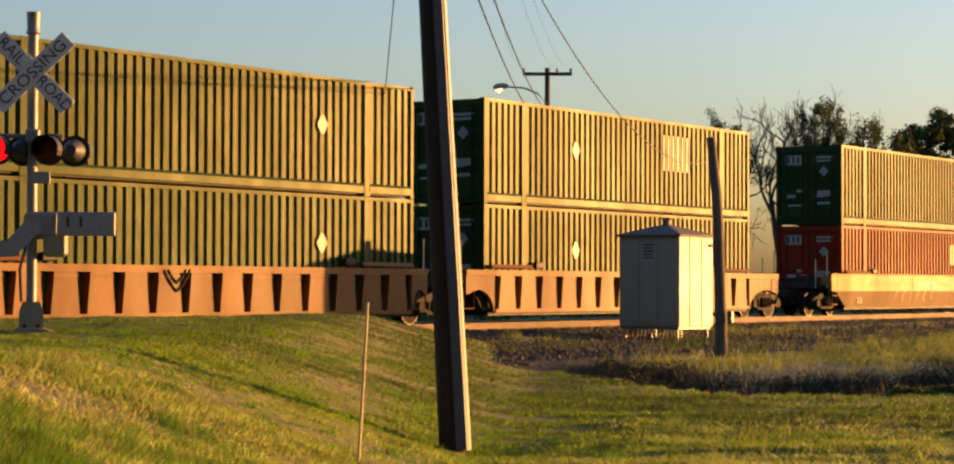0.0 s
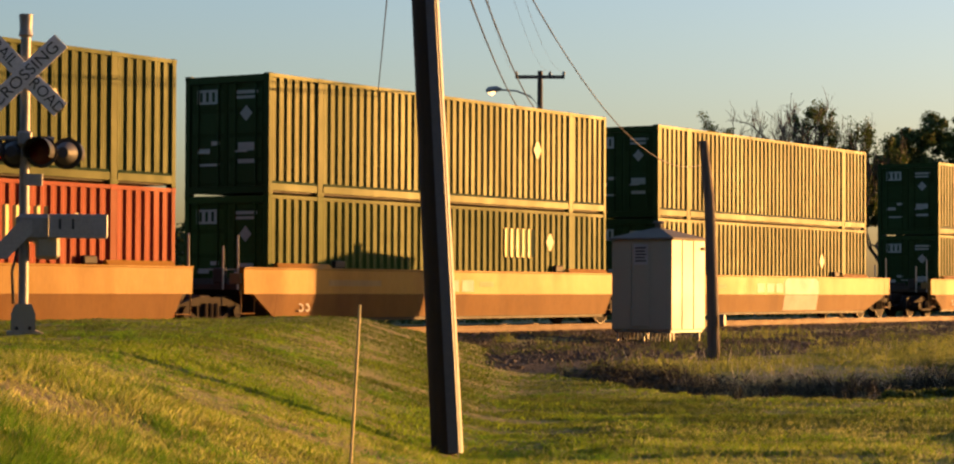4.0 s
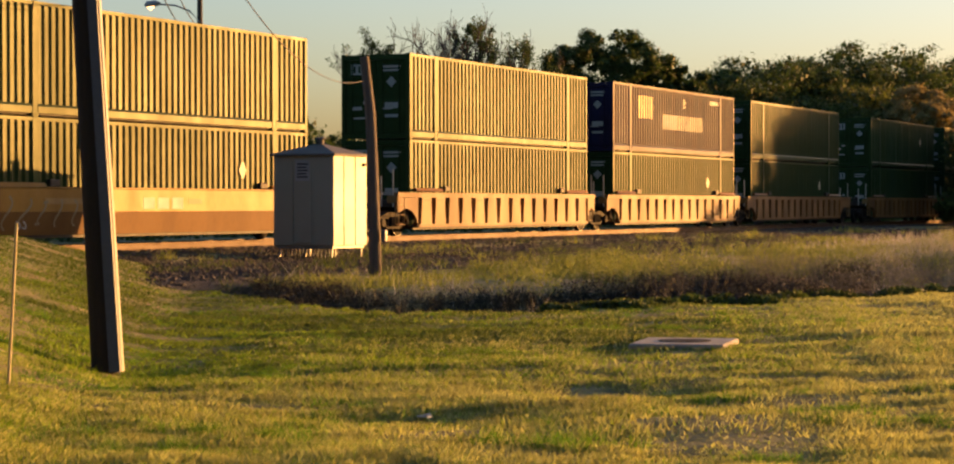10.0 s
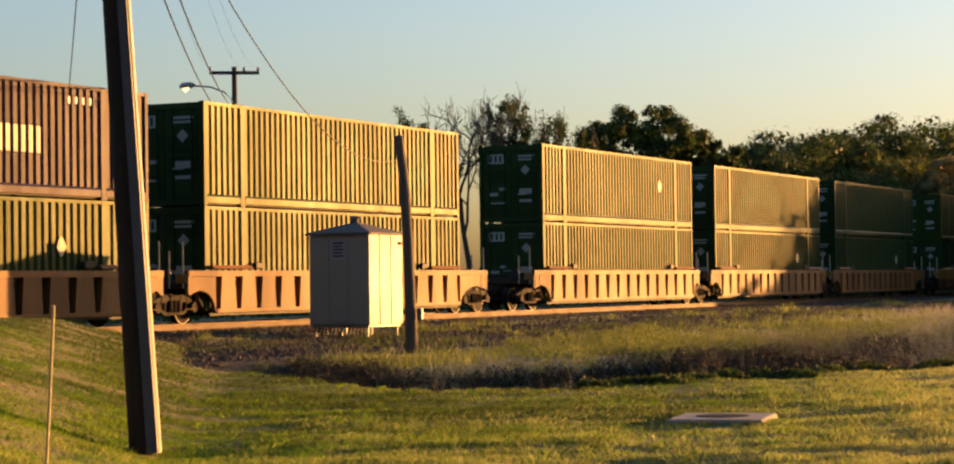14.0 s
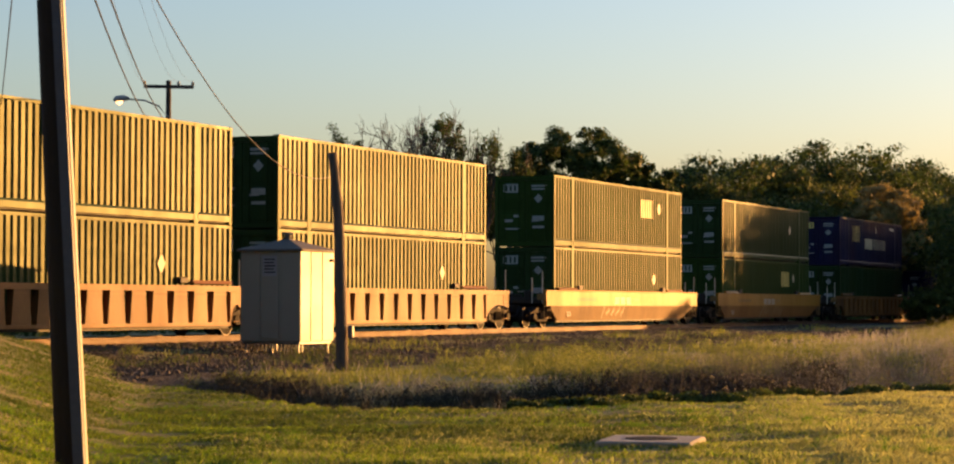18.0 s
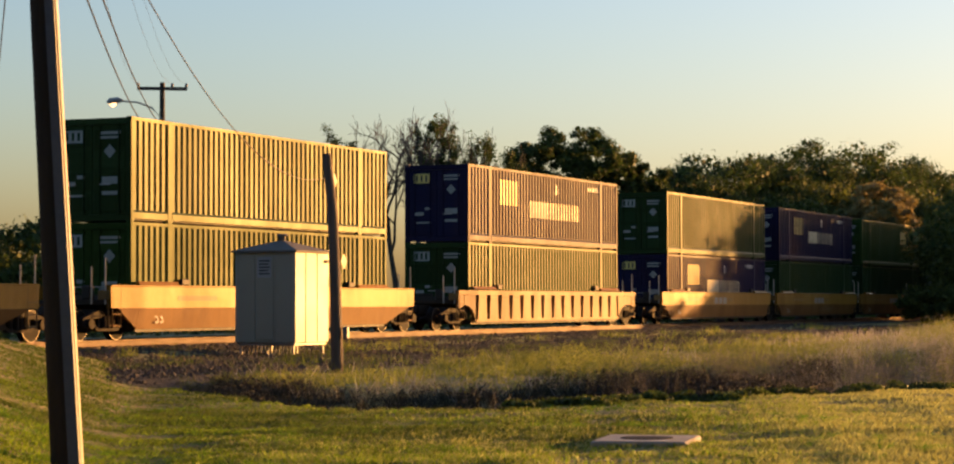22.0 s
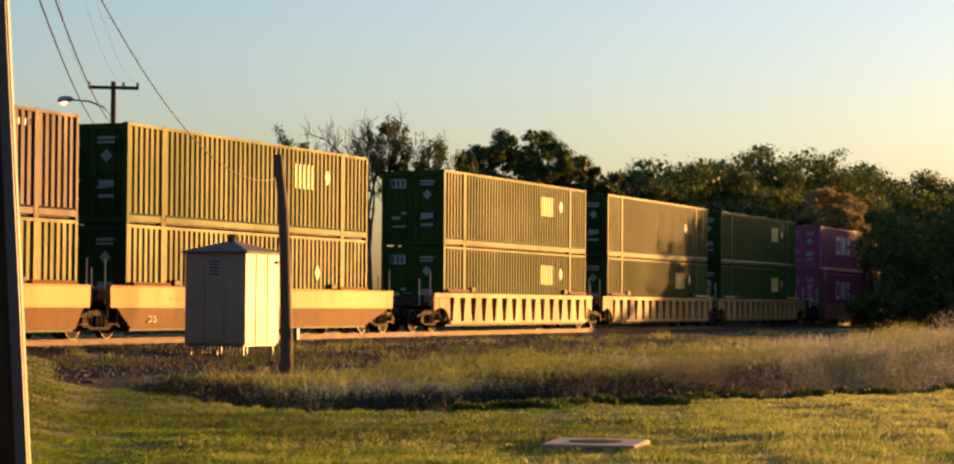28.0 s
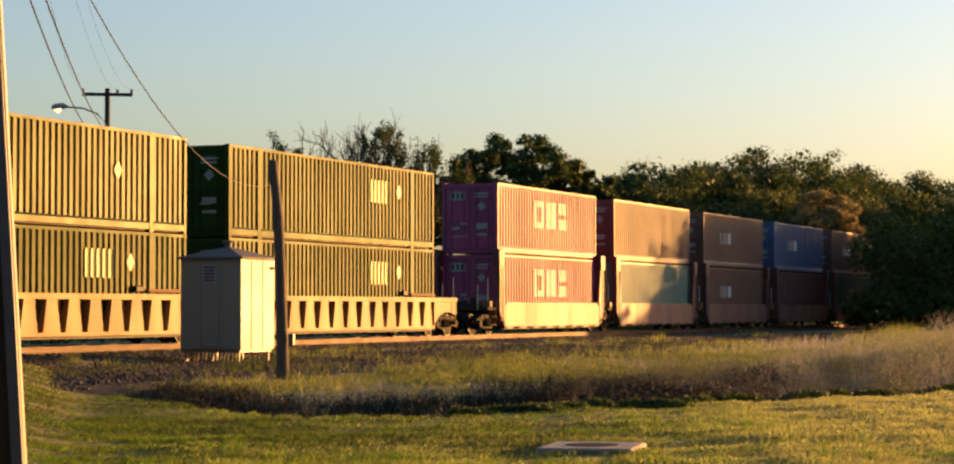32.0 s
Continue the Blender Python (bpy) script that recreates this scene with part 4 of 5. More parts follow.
# ---------------------------------------------------------------- wayside things
def build_shelter():
    ob = thing("signal_shelter", "off-white steel railway equipment shelter on short legs", "equipment shelter", pose(-28.6, 53.05, 0))
    x0, x1, y0, y1, z0, z1 = -0.9, 0.9, -0.95, 0.95, 0.60, 2.98
    part("body", Mesh().soft(x0, x1, y0, y1, z0, z1, 0.015), MAT["shelter"], ob)
    for x in (-0.32, 0.3):
        part("panel_seam", Mesh().box(x - 0.02, x + 0.02, y0 - 0.012, y0 + 0.01, z0 + 0.02, z1 - 0.02), MAT["shelter"], ob)
    part("door", Mesh().soft(-0.28, 0.26, y0 - 0.022, y0 + 0.01, z0 + 0.08, z1 - 0.1, 0.01), MAT["shelter"], ob)
    for y in (-0.35, 0.3):
        part("panel_seam", Mesh().box(x1 - 0.01, x1 + 0.018, y - 0.022, y + 0.022, z0 + 0.02, z1 - 0.02), MAT["shelter"], ob)
    eave = 0.08
    c = [(x0 - eave, y0 - eave), (x1 + eave, y0 - eave), (x1 + eave, y1 + eave), (x0 - eave, y1 + eave)]
    roof = Mesh().add([(x, y, z1) for x, y in c] + [(x, y, z1 + 0.05) for x, y in c] + [(0, 0, z1 + 0.36)],
                      [(3, 2, 1, 0), (0, 1, 5, 4), (1, 2, 6, 5), (2, 3, 7, 6), (3, 0, 4, 7), (4, 5, 8), (5, 6, 8), (6, 7, 8), (7, 4, 8)])
    part("roof", roof, MAT["shelter_roof"], ob, "low hipped roof")
    part("vent", Mesh().tube([(0, 0, z1 + 0.28), (0, 0, z1 + 0.46)], 0.10, 14).tube([(0, 0, z1 + 0.46), (0, 0, z1 + 0.52)], [0.17, 0.12], 14), MAT["shelter_roof"], ob, "round roof vent")
    part("notice", Mesh().box(-0.22, 0.2, y0 - 0.03, y0 - 0.022, 2.32, 2.86), MAT["sign_grey"], ob, "grey notice plate")
    for k in range(5):
        part("notice_line", Mesh().box(-0.17, 0.15 - 0.04 * (k % 2), y0 - 0.034, y0 - 0.03, 2.40 + k * 0.085, 2.44 + k * 0.085), MAT["sign_black"], ob)
    part("base_frame", Mesh().soft(x0 + 0.05, x1 - 0.05, y0 + 0.05, y1 - 0.05, z0 - 0.07, z0, 0.01), MAT["aluminium"], ob)
    for x in (x0 + 0.12, 0.0, x1 - 0.12):
        for y in (y0 + 0.12, y1 - 0.12):
            part("leg", Mesh().box(x - 0.024, x + 0.024, y - 0.024, y + 0.024, 0.05, z0 - 0.07), MAT["aluminium"], ob)
    for i in range(14):
        x = x0 + 0.14 + i * 0.115
        part("conduit", Mesh().tube([(x, y0 + 0.25, 0.08), (x, y0 + 0.25, z0)], 0.022, 8), MAT["aluminium"], ob)
    part("hasp", Mesh().soft(x1 + 0.0, x1 + 0.06, 0.72, 0.9, 2.72, 2.8, 0.01), MAT["steel"], ob)


def build_signal():
    x, y, _ = polar(44.35, 28.5)
    z = float(height(x, y))
    ob = thing("crossing_signal", "railroad crossing signal mast with crossbuck and red lights", "crossing signal", pose(x, y, z, 0, 0, 44.35))
    top = 5.05 - z
    part("mast", Mesh().tube([(0, 0, 0.1), (0, 0, top - 0.25)], 0.062, 16), MAT["aluminium"], ob, "aluminium mast", True)
    part("mast_cap", Mesh().tube([(0, 0, top - 0.3), (0, 0, top - 0.26), (0, 0, top - 0.2), (0, 0, top)], [0.05, 0.09, 0.075, 0.085], 16), MAT["aluminium"], ob, "", True)
    part("junction_base", Mesh().prism([(-0.15, 0.0), (0.15, 0.0), (0.15, 0.28), (0.10, 0.40), (-0.10, 0.40), (-0.15, 0.28)], "y", -0.14, 0.14), MAT["shelter"], ob)
    for u in (-0.08, 0.08):
        part("base_bolt", Mesh().tube([(u, -0.15, 0.1), (u, -0.135, 0.1)], 0.025, 8), MAT["steel"], ob)
    part("footing", Mesh().prism([(-0.20, -0.25), (0.30, -0.25), (0.30, 0.02), (0.16, 0.07), (-0.20, 0.07)], "y", -0.25, 0.25), MAT["concrete"], ob)
    part("conduit", Mesh().tube([(-0.12, -0.08, 0.4), (-0.14, -0.1, 0.8), (-0.07, -0.07, 1.1)], 0.02, 8), MAT["black"], ob)
    zc = 4.29 - z
    for k, (words, turn) in enumerate((((("RAIL", -0.37), ("ROAD", 0.37)), -45), ((("CROSSING", 0.0),), 45))):
        blade = part("crossbuck_blade", Mesh().soft(-0.61, 0.61, -0.006, 0.006, -0.115, 0.115, 0.004), MAT["sign_white"], ob, "white crossbuck blade", False,
                     pose(0, -0.085 - 0.016 * k, zc) @ pose(0, 0, 0, 0, -turn, 0))
        for word, u in words:
            text_mesh(word, 0.20, MAT["sign_black"], blade, pose(u, -0.008, 0, 90, 0, 0) @ Matrix.Diagonal((1.12 if u == 0 else 0.95, 1.0, 1.0, 1.0)))
    zl = 3.33 - z
    part("light_arm", Mesh().tube([(-0.36, -0.02, zl + 0.17), (0.36, -0.02, zl + 0.17)], 0.03, 10), MAT["aluminium"], ob)
    part("arm_clamp", Mesh().soft(-0.09, 0.09, -0.09, 0.09, zl + 0.08, zl + 0.26, 0.02), MAT["aluminium"], ob)
    for sx in (-0.27, 0.36):
        for face in (1, -1):
            light = thing_part("signal_light", ob, pose(sx - 0.145 * face, -0.08 * face, zl, 0, 0, -14 if face > 0 else 166))
            part("background", Mesh().tube([(0, -0.06, 0), (0, -0.05, 0)], 0.20, 28), MAT["hood"], light, "", True)
            part("housing", Mesh().tube([(0, -0.05, 0), (0, 0.06, 0), (0, 0.17, 0)], [0.15, 0.13, 0.07], 20), MAT["lamp_case"], light, "", True)
            part("lens", Mesh().tube([(0, -0.06, 0), (0, -0.075, 0)], [0.155, 0.13], 24), MAT["lens_on" if sx < 0 and face > 0 else "lens_off"], light, "glowing red lens" if sx < 0 and face > 0 else "dark red lens", True)
            hood = Mesh()
            n = 14
            for i in range(n):
                a0, a1 = (math.pi * (-0.15 + 1.3 * j / n) for j in (i, i + 1))
                q = [(0.175 * math.cos(b), yy, 0.175 * math.sin(b)) for b in (a0, a1) for yy in (-0.06, -0.32)]
                q += [(0.165 * math.cos(b), yy, 0.165 * math.sin(b)) for b in (a0, a1) for yy in (-0.06, -0.32)]
                hood.add(q, [(0, 1, 3, 2), (4, 6, 7, 5), (1, 5, 7, 3)])
            part("hood", hood, MAT["hood"], light, "black visor")
    part("track_plate", Mesh().soft(-0.02, 0.22, -0.09, -0.07, zl - 0.42, zl - 0.27, 0.006), MAT["sign_grey"], ob, "small grey plate")
    zm = 2.42 - z
    part("gate_motor", Mesh().soft(-0.1, 0.34, -0.18, 0.16, zm - 0.2, zm + 0.14, 0.05), MAT["aluminium"], ob, "grey gate mechanism case")
    part("gate_cover", Mesh().soft(0.14, 0.44, -0.16, 0.14, zm - 0.42, zm - 0.1, 0.04), MAT["shelter"], ob)
    part("counterweight", Mesh().soft(0.3, 1.02, -0.22, -0.17, zm - 0.16, zm + 0.14, 0.01), MAT["sign_grey"], ob, "flat grey counterweight plate")
    slots = Mesh()
    for u in (0.42, 0.58):
        slots.box(u, u + 0.03, -0.224, -0.219, zm - 0.05, zm + 0.08)
    part("slots", slots, MAT["sign_black"], ob)
    part("gate_arm_bracket", Mesh().prism([(-0.9, zm - 0.42), (-0.2, zm - 0.42), (0.1, zm - 0.1), (0.1, zm + 0.06), (-0.05, zm + 0.06), (-0.3, zm - 0.22), (-0.9, zm - 0.24)], "y", -0.2, -0.14), MAT["sign_grey"], ob)


def build_poles():
    bx, by, _ = polar(33.73, 22.95)
    z = float(height(bx, by))
    ob = thing("utility_pole", "dark creosoted leaning timber utility pole in grass", "utility pole", pose(bx, by, z - 0.02))
    lean = Vector((math.cos(radians(34)), math.sin(radians(34)), 0)) * -0.054
    n = 16
    part("shaft", Mesh().tube([(lean.x * h, lean.y * h, h) for h in (-0.4, 0, 1.5, 3, 4.6, 7, 10)], [0.148, 0.145, 0.137, 0.128, 0.12, 0.108, 0.095], n), MAT["pole"], ob, "", True)
    ux, uy = math.cos(radians(33.7)), math.sin(radians(33.7))
    guard, quad, heights = Mesh(), [], (0.05, 1.5, 3.0, 4.6, 8.0)
    for h in heights:
        r = 0.145 - 0.0052 * h
        for u, w in ((0.22, -1.10), (0.98, -0.88), (1.13, -0.50), (1.13, 0.25), (0.5, 0.5)):
            quad.append((lean.x * h + r * (u * ux - w * uy), lean.y * h + r * (u * uy + w * ux), h))
    guard.add(quad, [(5 * j + i, 5 * j + (i + 1) % 5, 5 * j + 5 + (i + 1) % 5, 5 * j + 5 + i) for j in range(4) for i in range(5)] + [(4, 3, 2, 1, 0), (20, 21, 22, 23, 24)])
    part("cable_guard", guard, MAT["guard"], ob, "grey plastic cable guard along the shaft")
    # pale strip added down the right side to draw the pole's sunlit edge
    lit_edge, edge = Mesh(), []
    for h in heights:
        taper = 0.0052 * h
        for u, w in ((0.140, -0.080), (0.166, -0.080), (0.187, 0.020), (0.140, 0.020)):
            edge.append((lean.x * h + (u - taper) * ux - w * uy, lean.y * h + (u - taper) * uy + w * ux, h))
    lit_edge.add(edge, [(4 * j + i, 4 * j + (i + 1) % 4, 4 * j + 4 + (i + 1) % 4, 4 * j + 4 + i) for j in range(4) for i in range(4)] + [(3, 2, 1, 0), (16, 17, 18, 19)])
    part("edge_batten", lit_edge, MAT["pale_bar"], ob, "thin pale strip added as the pole's sunlit edge")
    # leaning stub pole by the weeds
    sx, sy, _ = polar(26.93, 50.0)
    sz = float(height(sx, sy))
    stub = thing("stub_pole", "weathered grey timber stub pole leaning in tall weeds", "pole", pose(sx, sy, sz))
    right = Vector((math.cos(radians(27)), math.sin(radians(27)), 0))
    pts = [tuple(right * o + Vector((0, 0, h))) for o, h in ((0, -0.3), (0, 0), (-0.03, 1.2), (-0.06, 2.4), (-0.11, 3.6), (-0.24, 4.86))]
    part("shaft", Mesh().tube(pts, [0.14, 0.135, 0.13, 0.12, 0.115, 0.10], 14), MAT["grey_wood"], stub, "", True)
    part("meter_box", Mesh().soft(0.15, 0.27, -0.06, 0.06, 0.75, 1.02, 0.02), MAT["guard"], stub, "small grey box")
    # far street-light pole
    fx, fy, _ = polar(31.36, 114.0)
    far = thing("street_light_pole", "timber power pole with crossarm and lit street light", "utility pole", pose(fx, fy, 0, 0, 0, 31.36))
    part("shaft", Mesh().tube([(0, 0, -0.2), (0, 0, 12.75)], [0.19, 0.13], 12), MAT["pole"], far, "", True)
    part("crossarm", Mesh().soft(-1.25, 1.25, -0.17, -0.06, 12.35, 12.52, 0.01), MAT["pole"], far)
    for u in (-1.2, 0.5, 1.2):
        part("insulator", Mesh().tube([(u, -0.11, 12.5), (u, -0.11, 12.6), (u, -0.11, 12.72)], [0.05, 0.09, 0.05], 8), MAT["grey_mark"], far)
    part("lamp_arm", Mesh().tube([(0, -0.1, 10.9), (-0.5, -0.15, 11.45), (-1.2, -0.2, 11.72), (-2.1, -0.2, 11.78)], 0.045, 8), MAT["aluminium"], far)
    part("lamp_head", Mesh().tube([(-1.95, -0.2, 11.8), (-2.2, -0.2, 11.82), (-2.6, -0.2, 11.76), (-2.75, -0.2, 11.72)], [0.07, 0.16, 0.17, 0.06], 12), MAT["aluminium"], far, "", True)
    part("lamp_lens", Mesh().tube([(-2.3, -0.22, 11.69), (-2.45, -0.22, 11.58), (-2.62, -0.22, 11.68)], [0.08, 0.13, 0.06], 12), MAT["lamp_glow"], far, "glowing warm lens", True)
    for turn, dist, tall, arms in ((30.3, 190, 11.8, 2), (29.95, 230, 11.4, 1)):
        px, py, _ = polar(turn, dist)
        q = thing("distant_power_pole", "distant timber power pole with crossarms", "utility pole", pose(px, py, 0, 0, 0, turn), "distant power poles")
        part("shaft", Mesh().tube([(0, 0, -0.2), (0, 0, tall)], [0.2, 0.13], 8), MAT["pole"], q)
        for k in range(arms):
            part("crossarm", Mesh().box(-1.2, 1.2, -0.15, -0.03, tall - 0.45 - 1.3 * k, tall - 0.25 - 1.3 * k), MAT["pole"], q)


def cable(name, label, p, q, sag, r=0.012, mat="wire"):
    p, q = Vector(p), Vector(q)
    pts = [p.lerp(q, s) - Vector((0, 0, 4 * sag * s * (1 - s))) for s in np.linspace(0, 1, 25)]
    tagged(part(name, Mesh().tube(pts, r, 6), MAT[mat]), label, "cable")


def build_cables():
    px, py, _ = polar(35.05, 23.0)
    cable("service_cable", "thin dark cable sagging from pole to stub pole", (px, py, 7.5), polar(27.24, 50.0, 4.43), 1.4, 0.009)
    fx, fy, _ = polar(31.36, 113.8)
    cable("overhead_cable", "black overhead cable sagging between poles", (px, py, 6.81), (fx, fy, 10.3), 1.26, 0.016)
    cable("overhead_cable", "black overhead cable sagging between poles", (px + 0.1, py + 0.1, 6.9), (fx + 0.5, fy + 0.3, 10.5), 1.2, 0.016)
    cable("overhead_cable", "thin cable running far from the pole", polar(34.6, 23.0, 8.0), polar(35.85, 130, 7.5), 1.5, 0.012)
    for u, z in ((-1.2, 9.3), (0.5, 9.4), (1.2, 9.5)):
        cable("overhead_cable", "thin high power line to the far pole", (px, py, z), (fx + u * math.cos(radians(31.36)), fy + u * math.sin(radians(31.36)), 12.72), 1.5, 0.004)


def build_small():
    x, y, _ = polar(36.16, 18.3)
    z = float(height(x, y))
    tx, ty, _ = polar(35.92, 18.25)
    ob = thing("marker_stake", "thin yellow fibreglass marker stake in grass", "marker stake", pose(x, y, z))
    part("rod", Mesh().tube([(0, 0, -0.1), ((tx - x) * 0.5 + 0.008, (ty - y) * 0.5, 0.7), (tx - x, ty - y, 1.52 - z)], [0.014, 0.013, 0.012], 8), MAT["stake"], ob)
    x, y, _ = polar(19.07, 26.3)
    z = float(height(x, y))
    ob = thing("manhole_slab", "square concrete slab with round iron lid in lawn", "manhole", pose(x, y, z, 0, 0, 10.5))
    slab = Mesh().soft(-0.55, 0.55, -0.68, 0.66, -0.1, 0.088, 0.02)
    part("slab", slab, MAT["concrete"], ob)
    part("lid", Mesh().tube([(0, -0.02, 0.05), (0, -0.02, 0.096)], 0.31, 28), MAT["iron"], ob, "dark round iron lid")


def build_scrap():
    x, y, _ = polar(25.7, 17.9)
    m = Mesh().prism([(-0.05, -0.03), (0.04, -0.035), (0.06, 0.02), (0.0, 0.035), (-0.05, 0.025)], "z", 0.03, 0.045)
    m.prism([(0.01, -0.03), (0.06, 0.0), (0.03, 0.03)], "z", 0.045, 0.06)
    ob = part("paper_scrap", m, MAT["sign_white"])
    ob.matrix_basis = pose(x, y, float(height(x, y)))
    tagged(ob, "crumpled white paper scrap lying on the grass", "litter")


build_scrap()
build_shelter()
build_signal()
build_poles()
build_cables()
build_small()


# ---------------------------------------------------------------- trees
def grow(rng, mesh, tips, p, d, length, r, depth, spread=0.6, bend=0.15, sides=6):
    """One limb and its forks."""
    pts, rad = [p], [r]
    for k in range(3):
        d = (d + Vector(rng.normal(0, bend, 3))).normalized()
        p = p + d * (length / 3)
        pts.append(p)
        rad.append(r * (1 - 0.16 * (k + 1)))
    mesh.tube(pts, rad, sides, False)
    if depth == 0:
        tips.append(p)
        return
    tips.append(pts[2])
    for k in range(int(rng.integers(2, 4))):
        side = Vector(rng.normal(0, 1, 3))
        nd = (d + (side - d * side.dot(d)).normalized() * spread * rng.uniform(0.6, 1.3) + Vector((0, 0, 0.12))).normalized()
        grow(rng, mesh, tips, p if k else pts[2].lerp(p, 0.6), nd, length * rng.uniform(0.62, 0.85), rad[-1] * 0.72, depth - 1, spread, bend, max(4, sides - 1))


def leaf_cloud(rng, centres, radii, count, size, flat=0.75, inner=0.45, outer=1.08, corners=4):
    """Small faces in clumps, denser near the clump's skin, leaving gaps between the clumps."""
    idx = rng.choice(len(centres), count, p=radii ** 2 / (radii ** 2).sum())
    d = rng.normal(0, 1, (count, 3))
    d /= np.linalg.norm(d, axis=1, keepdims=True)
    d[:, 2] *= flat
    c = centres[idx] + d * (radii[idx] * rng.uniform(inner, outer, count) ** 0.6)[:, None]
    u, w = rng.normal(0, 1, (count, 3)), rng.normal(0, 1, (count, 3))
    u /= np.linalg.norm(u, axis=1, keepdims=True)
    w -= u * (u * w).sum(1, keepdims=True)
    w /= np.linalg.norm(w, axis=1, keepdims=True)
    s = size * rng.uniform(0.6, 1.3, (count, 1))
    u, w = u * s, w * s * (0.7 if corners == 4 else 1.0)
    return np.stack([c - u, c - w, c + u, c + w][:corners], 1).reshape(-1, 3)


def build_tree(name, label, x, y, tall, wide, seed, mat="leaf", leaves=5000, size=0.22, depth=3, trunk=0.25, low=0.3, z=0.0, clump=0.2):
    rng = np.random.default_rng(seed)
    ob = thing(name, label, "tree" if "bush" not in name else "bush", pose(x, y, z))
    m, tips = Mesh(), []
    r = tall * 0.022 + 0.05
    base = tall * trunk
    m.tube([(0, 0, -0.3), (0.05, 0, base * 0.5), (0.1 * rng.normal(), 0.1 * rng.normal(), base)], [r * 1.25, r, r * 0.9], 9, False)
    limbs = Mesh()
    for k in range(5):
        a = 2 * math.pi * (k + rng.random() * 0.6) / 5
        d = Vector((math.cos(a) * wide / tall * 1.1, math.sin(a) * wide / tall * 1.1, 0.75)).normalized()
        grow(rng, limbs, tips, Vector((0, 0, base * 0.92)), d, tall * 0.27, r * 0.6, depth - 1)
    part("trunk", m, MAT["bark"], ob)
    part("branchwork", limbs, MAT["bark"], ob)
    c = np.array([tuple(t) for t in tips])
    # keep the clumps inside the wanted outline, and fill it unevenly
    n = int(92 + 24 * rng.random())
    e = rng.normal(0, 1, (n, 3))
    e /= np.linalg.norm(e, axis=1, keepdims=True)
    rad = rng.uniform(0.35, 0.95, n) ** 0.5
    extra = np.stack([e[:, 0] * rad * wide * 0.5, e[:, 1] * rad * wide * 0.5, tall * (low + 1) / 2 + e[:, 2] * rad * tall * (1 - low) / 2], 1)
    scale = np.array([wide * 0.5 / max(np.abs(c[:, :2]).max(), 0.1)] * 2 + [1])
    c = np.concatenate([c[:: max(1, len(c) // 20)] * np.minimum(scale, 1), extra])
    radii = rng.uniform(0.5, 1.15, len(c)) * clump * min(wide, tall) * 0.5
    c[:, 2] = np.clip(c[:, 2], tall * low, tall * 1.02 - radii * 0.75)
    crown = new("crown", faces_mesh("crown", leaf_cloud(rng, c, radii, leaves, size, 0.7, 0.2, 0.95, 3), 3, MAT[mat]))
    crown.parent = ob
    inner = new("inner_foliage", faces_mesh("inner_foliage", leaf_cloud(rng, c, radii * 0.88, leaves // 5, size * 2.2, 0.7, 0.05, 0.8), 4, MAT[mat]))
    inner.parent = ob
    return ob


def limb(rng, out, p, d, length, r, level):
    """One crooked limb with side shoots; thin shoots end in twigs. Collects (points, radius, level)."""
    steps = 5
    pts = [p]
    for k in range(steps):
        d = (d + Vector(rng.normal(0, 0.16, 3)) + Vector((0, 0, 0.07))).normalized()
        p = p + d * (length / steps)
        pts.append(p)
    out.append((pts, r, level))
    if level == 0:
        return
    for k in range(4 if level > 1 else 5):
        at = pts[2 + k % 4]
        side = Vector(rng.normal(0, 1, 3))
        side = (side - d * side.dot(d)).normalized()
        limb(rng, out, at, (d * 0.75 + side * rng.uniform(0.5, 0.95)).normalized(), length * rng.uniform(0.42, 0.66), r * 0.56, level - 1)


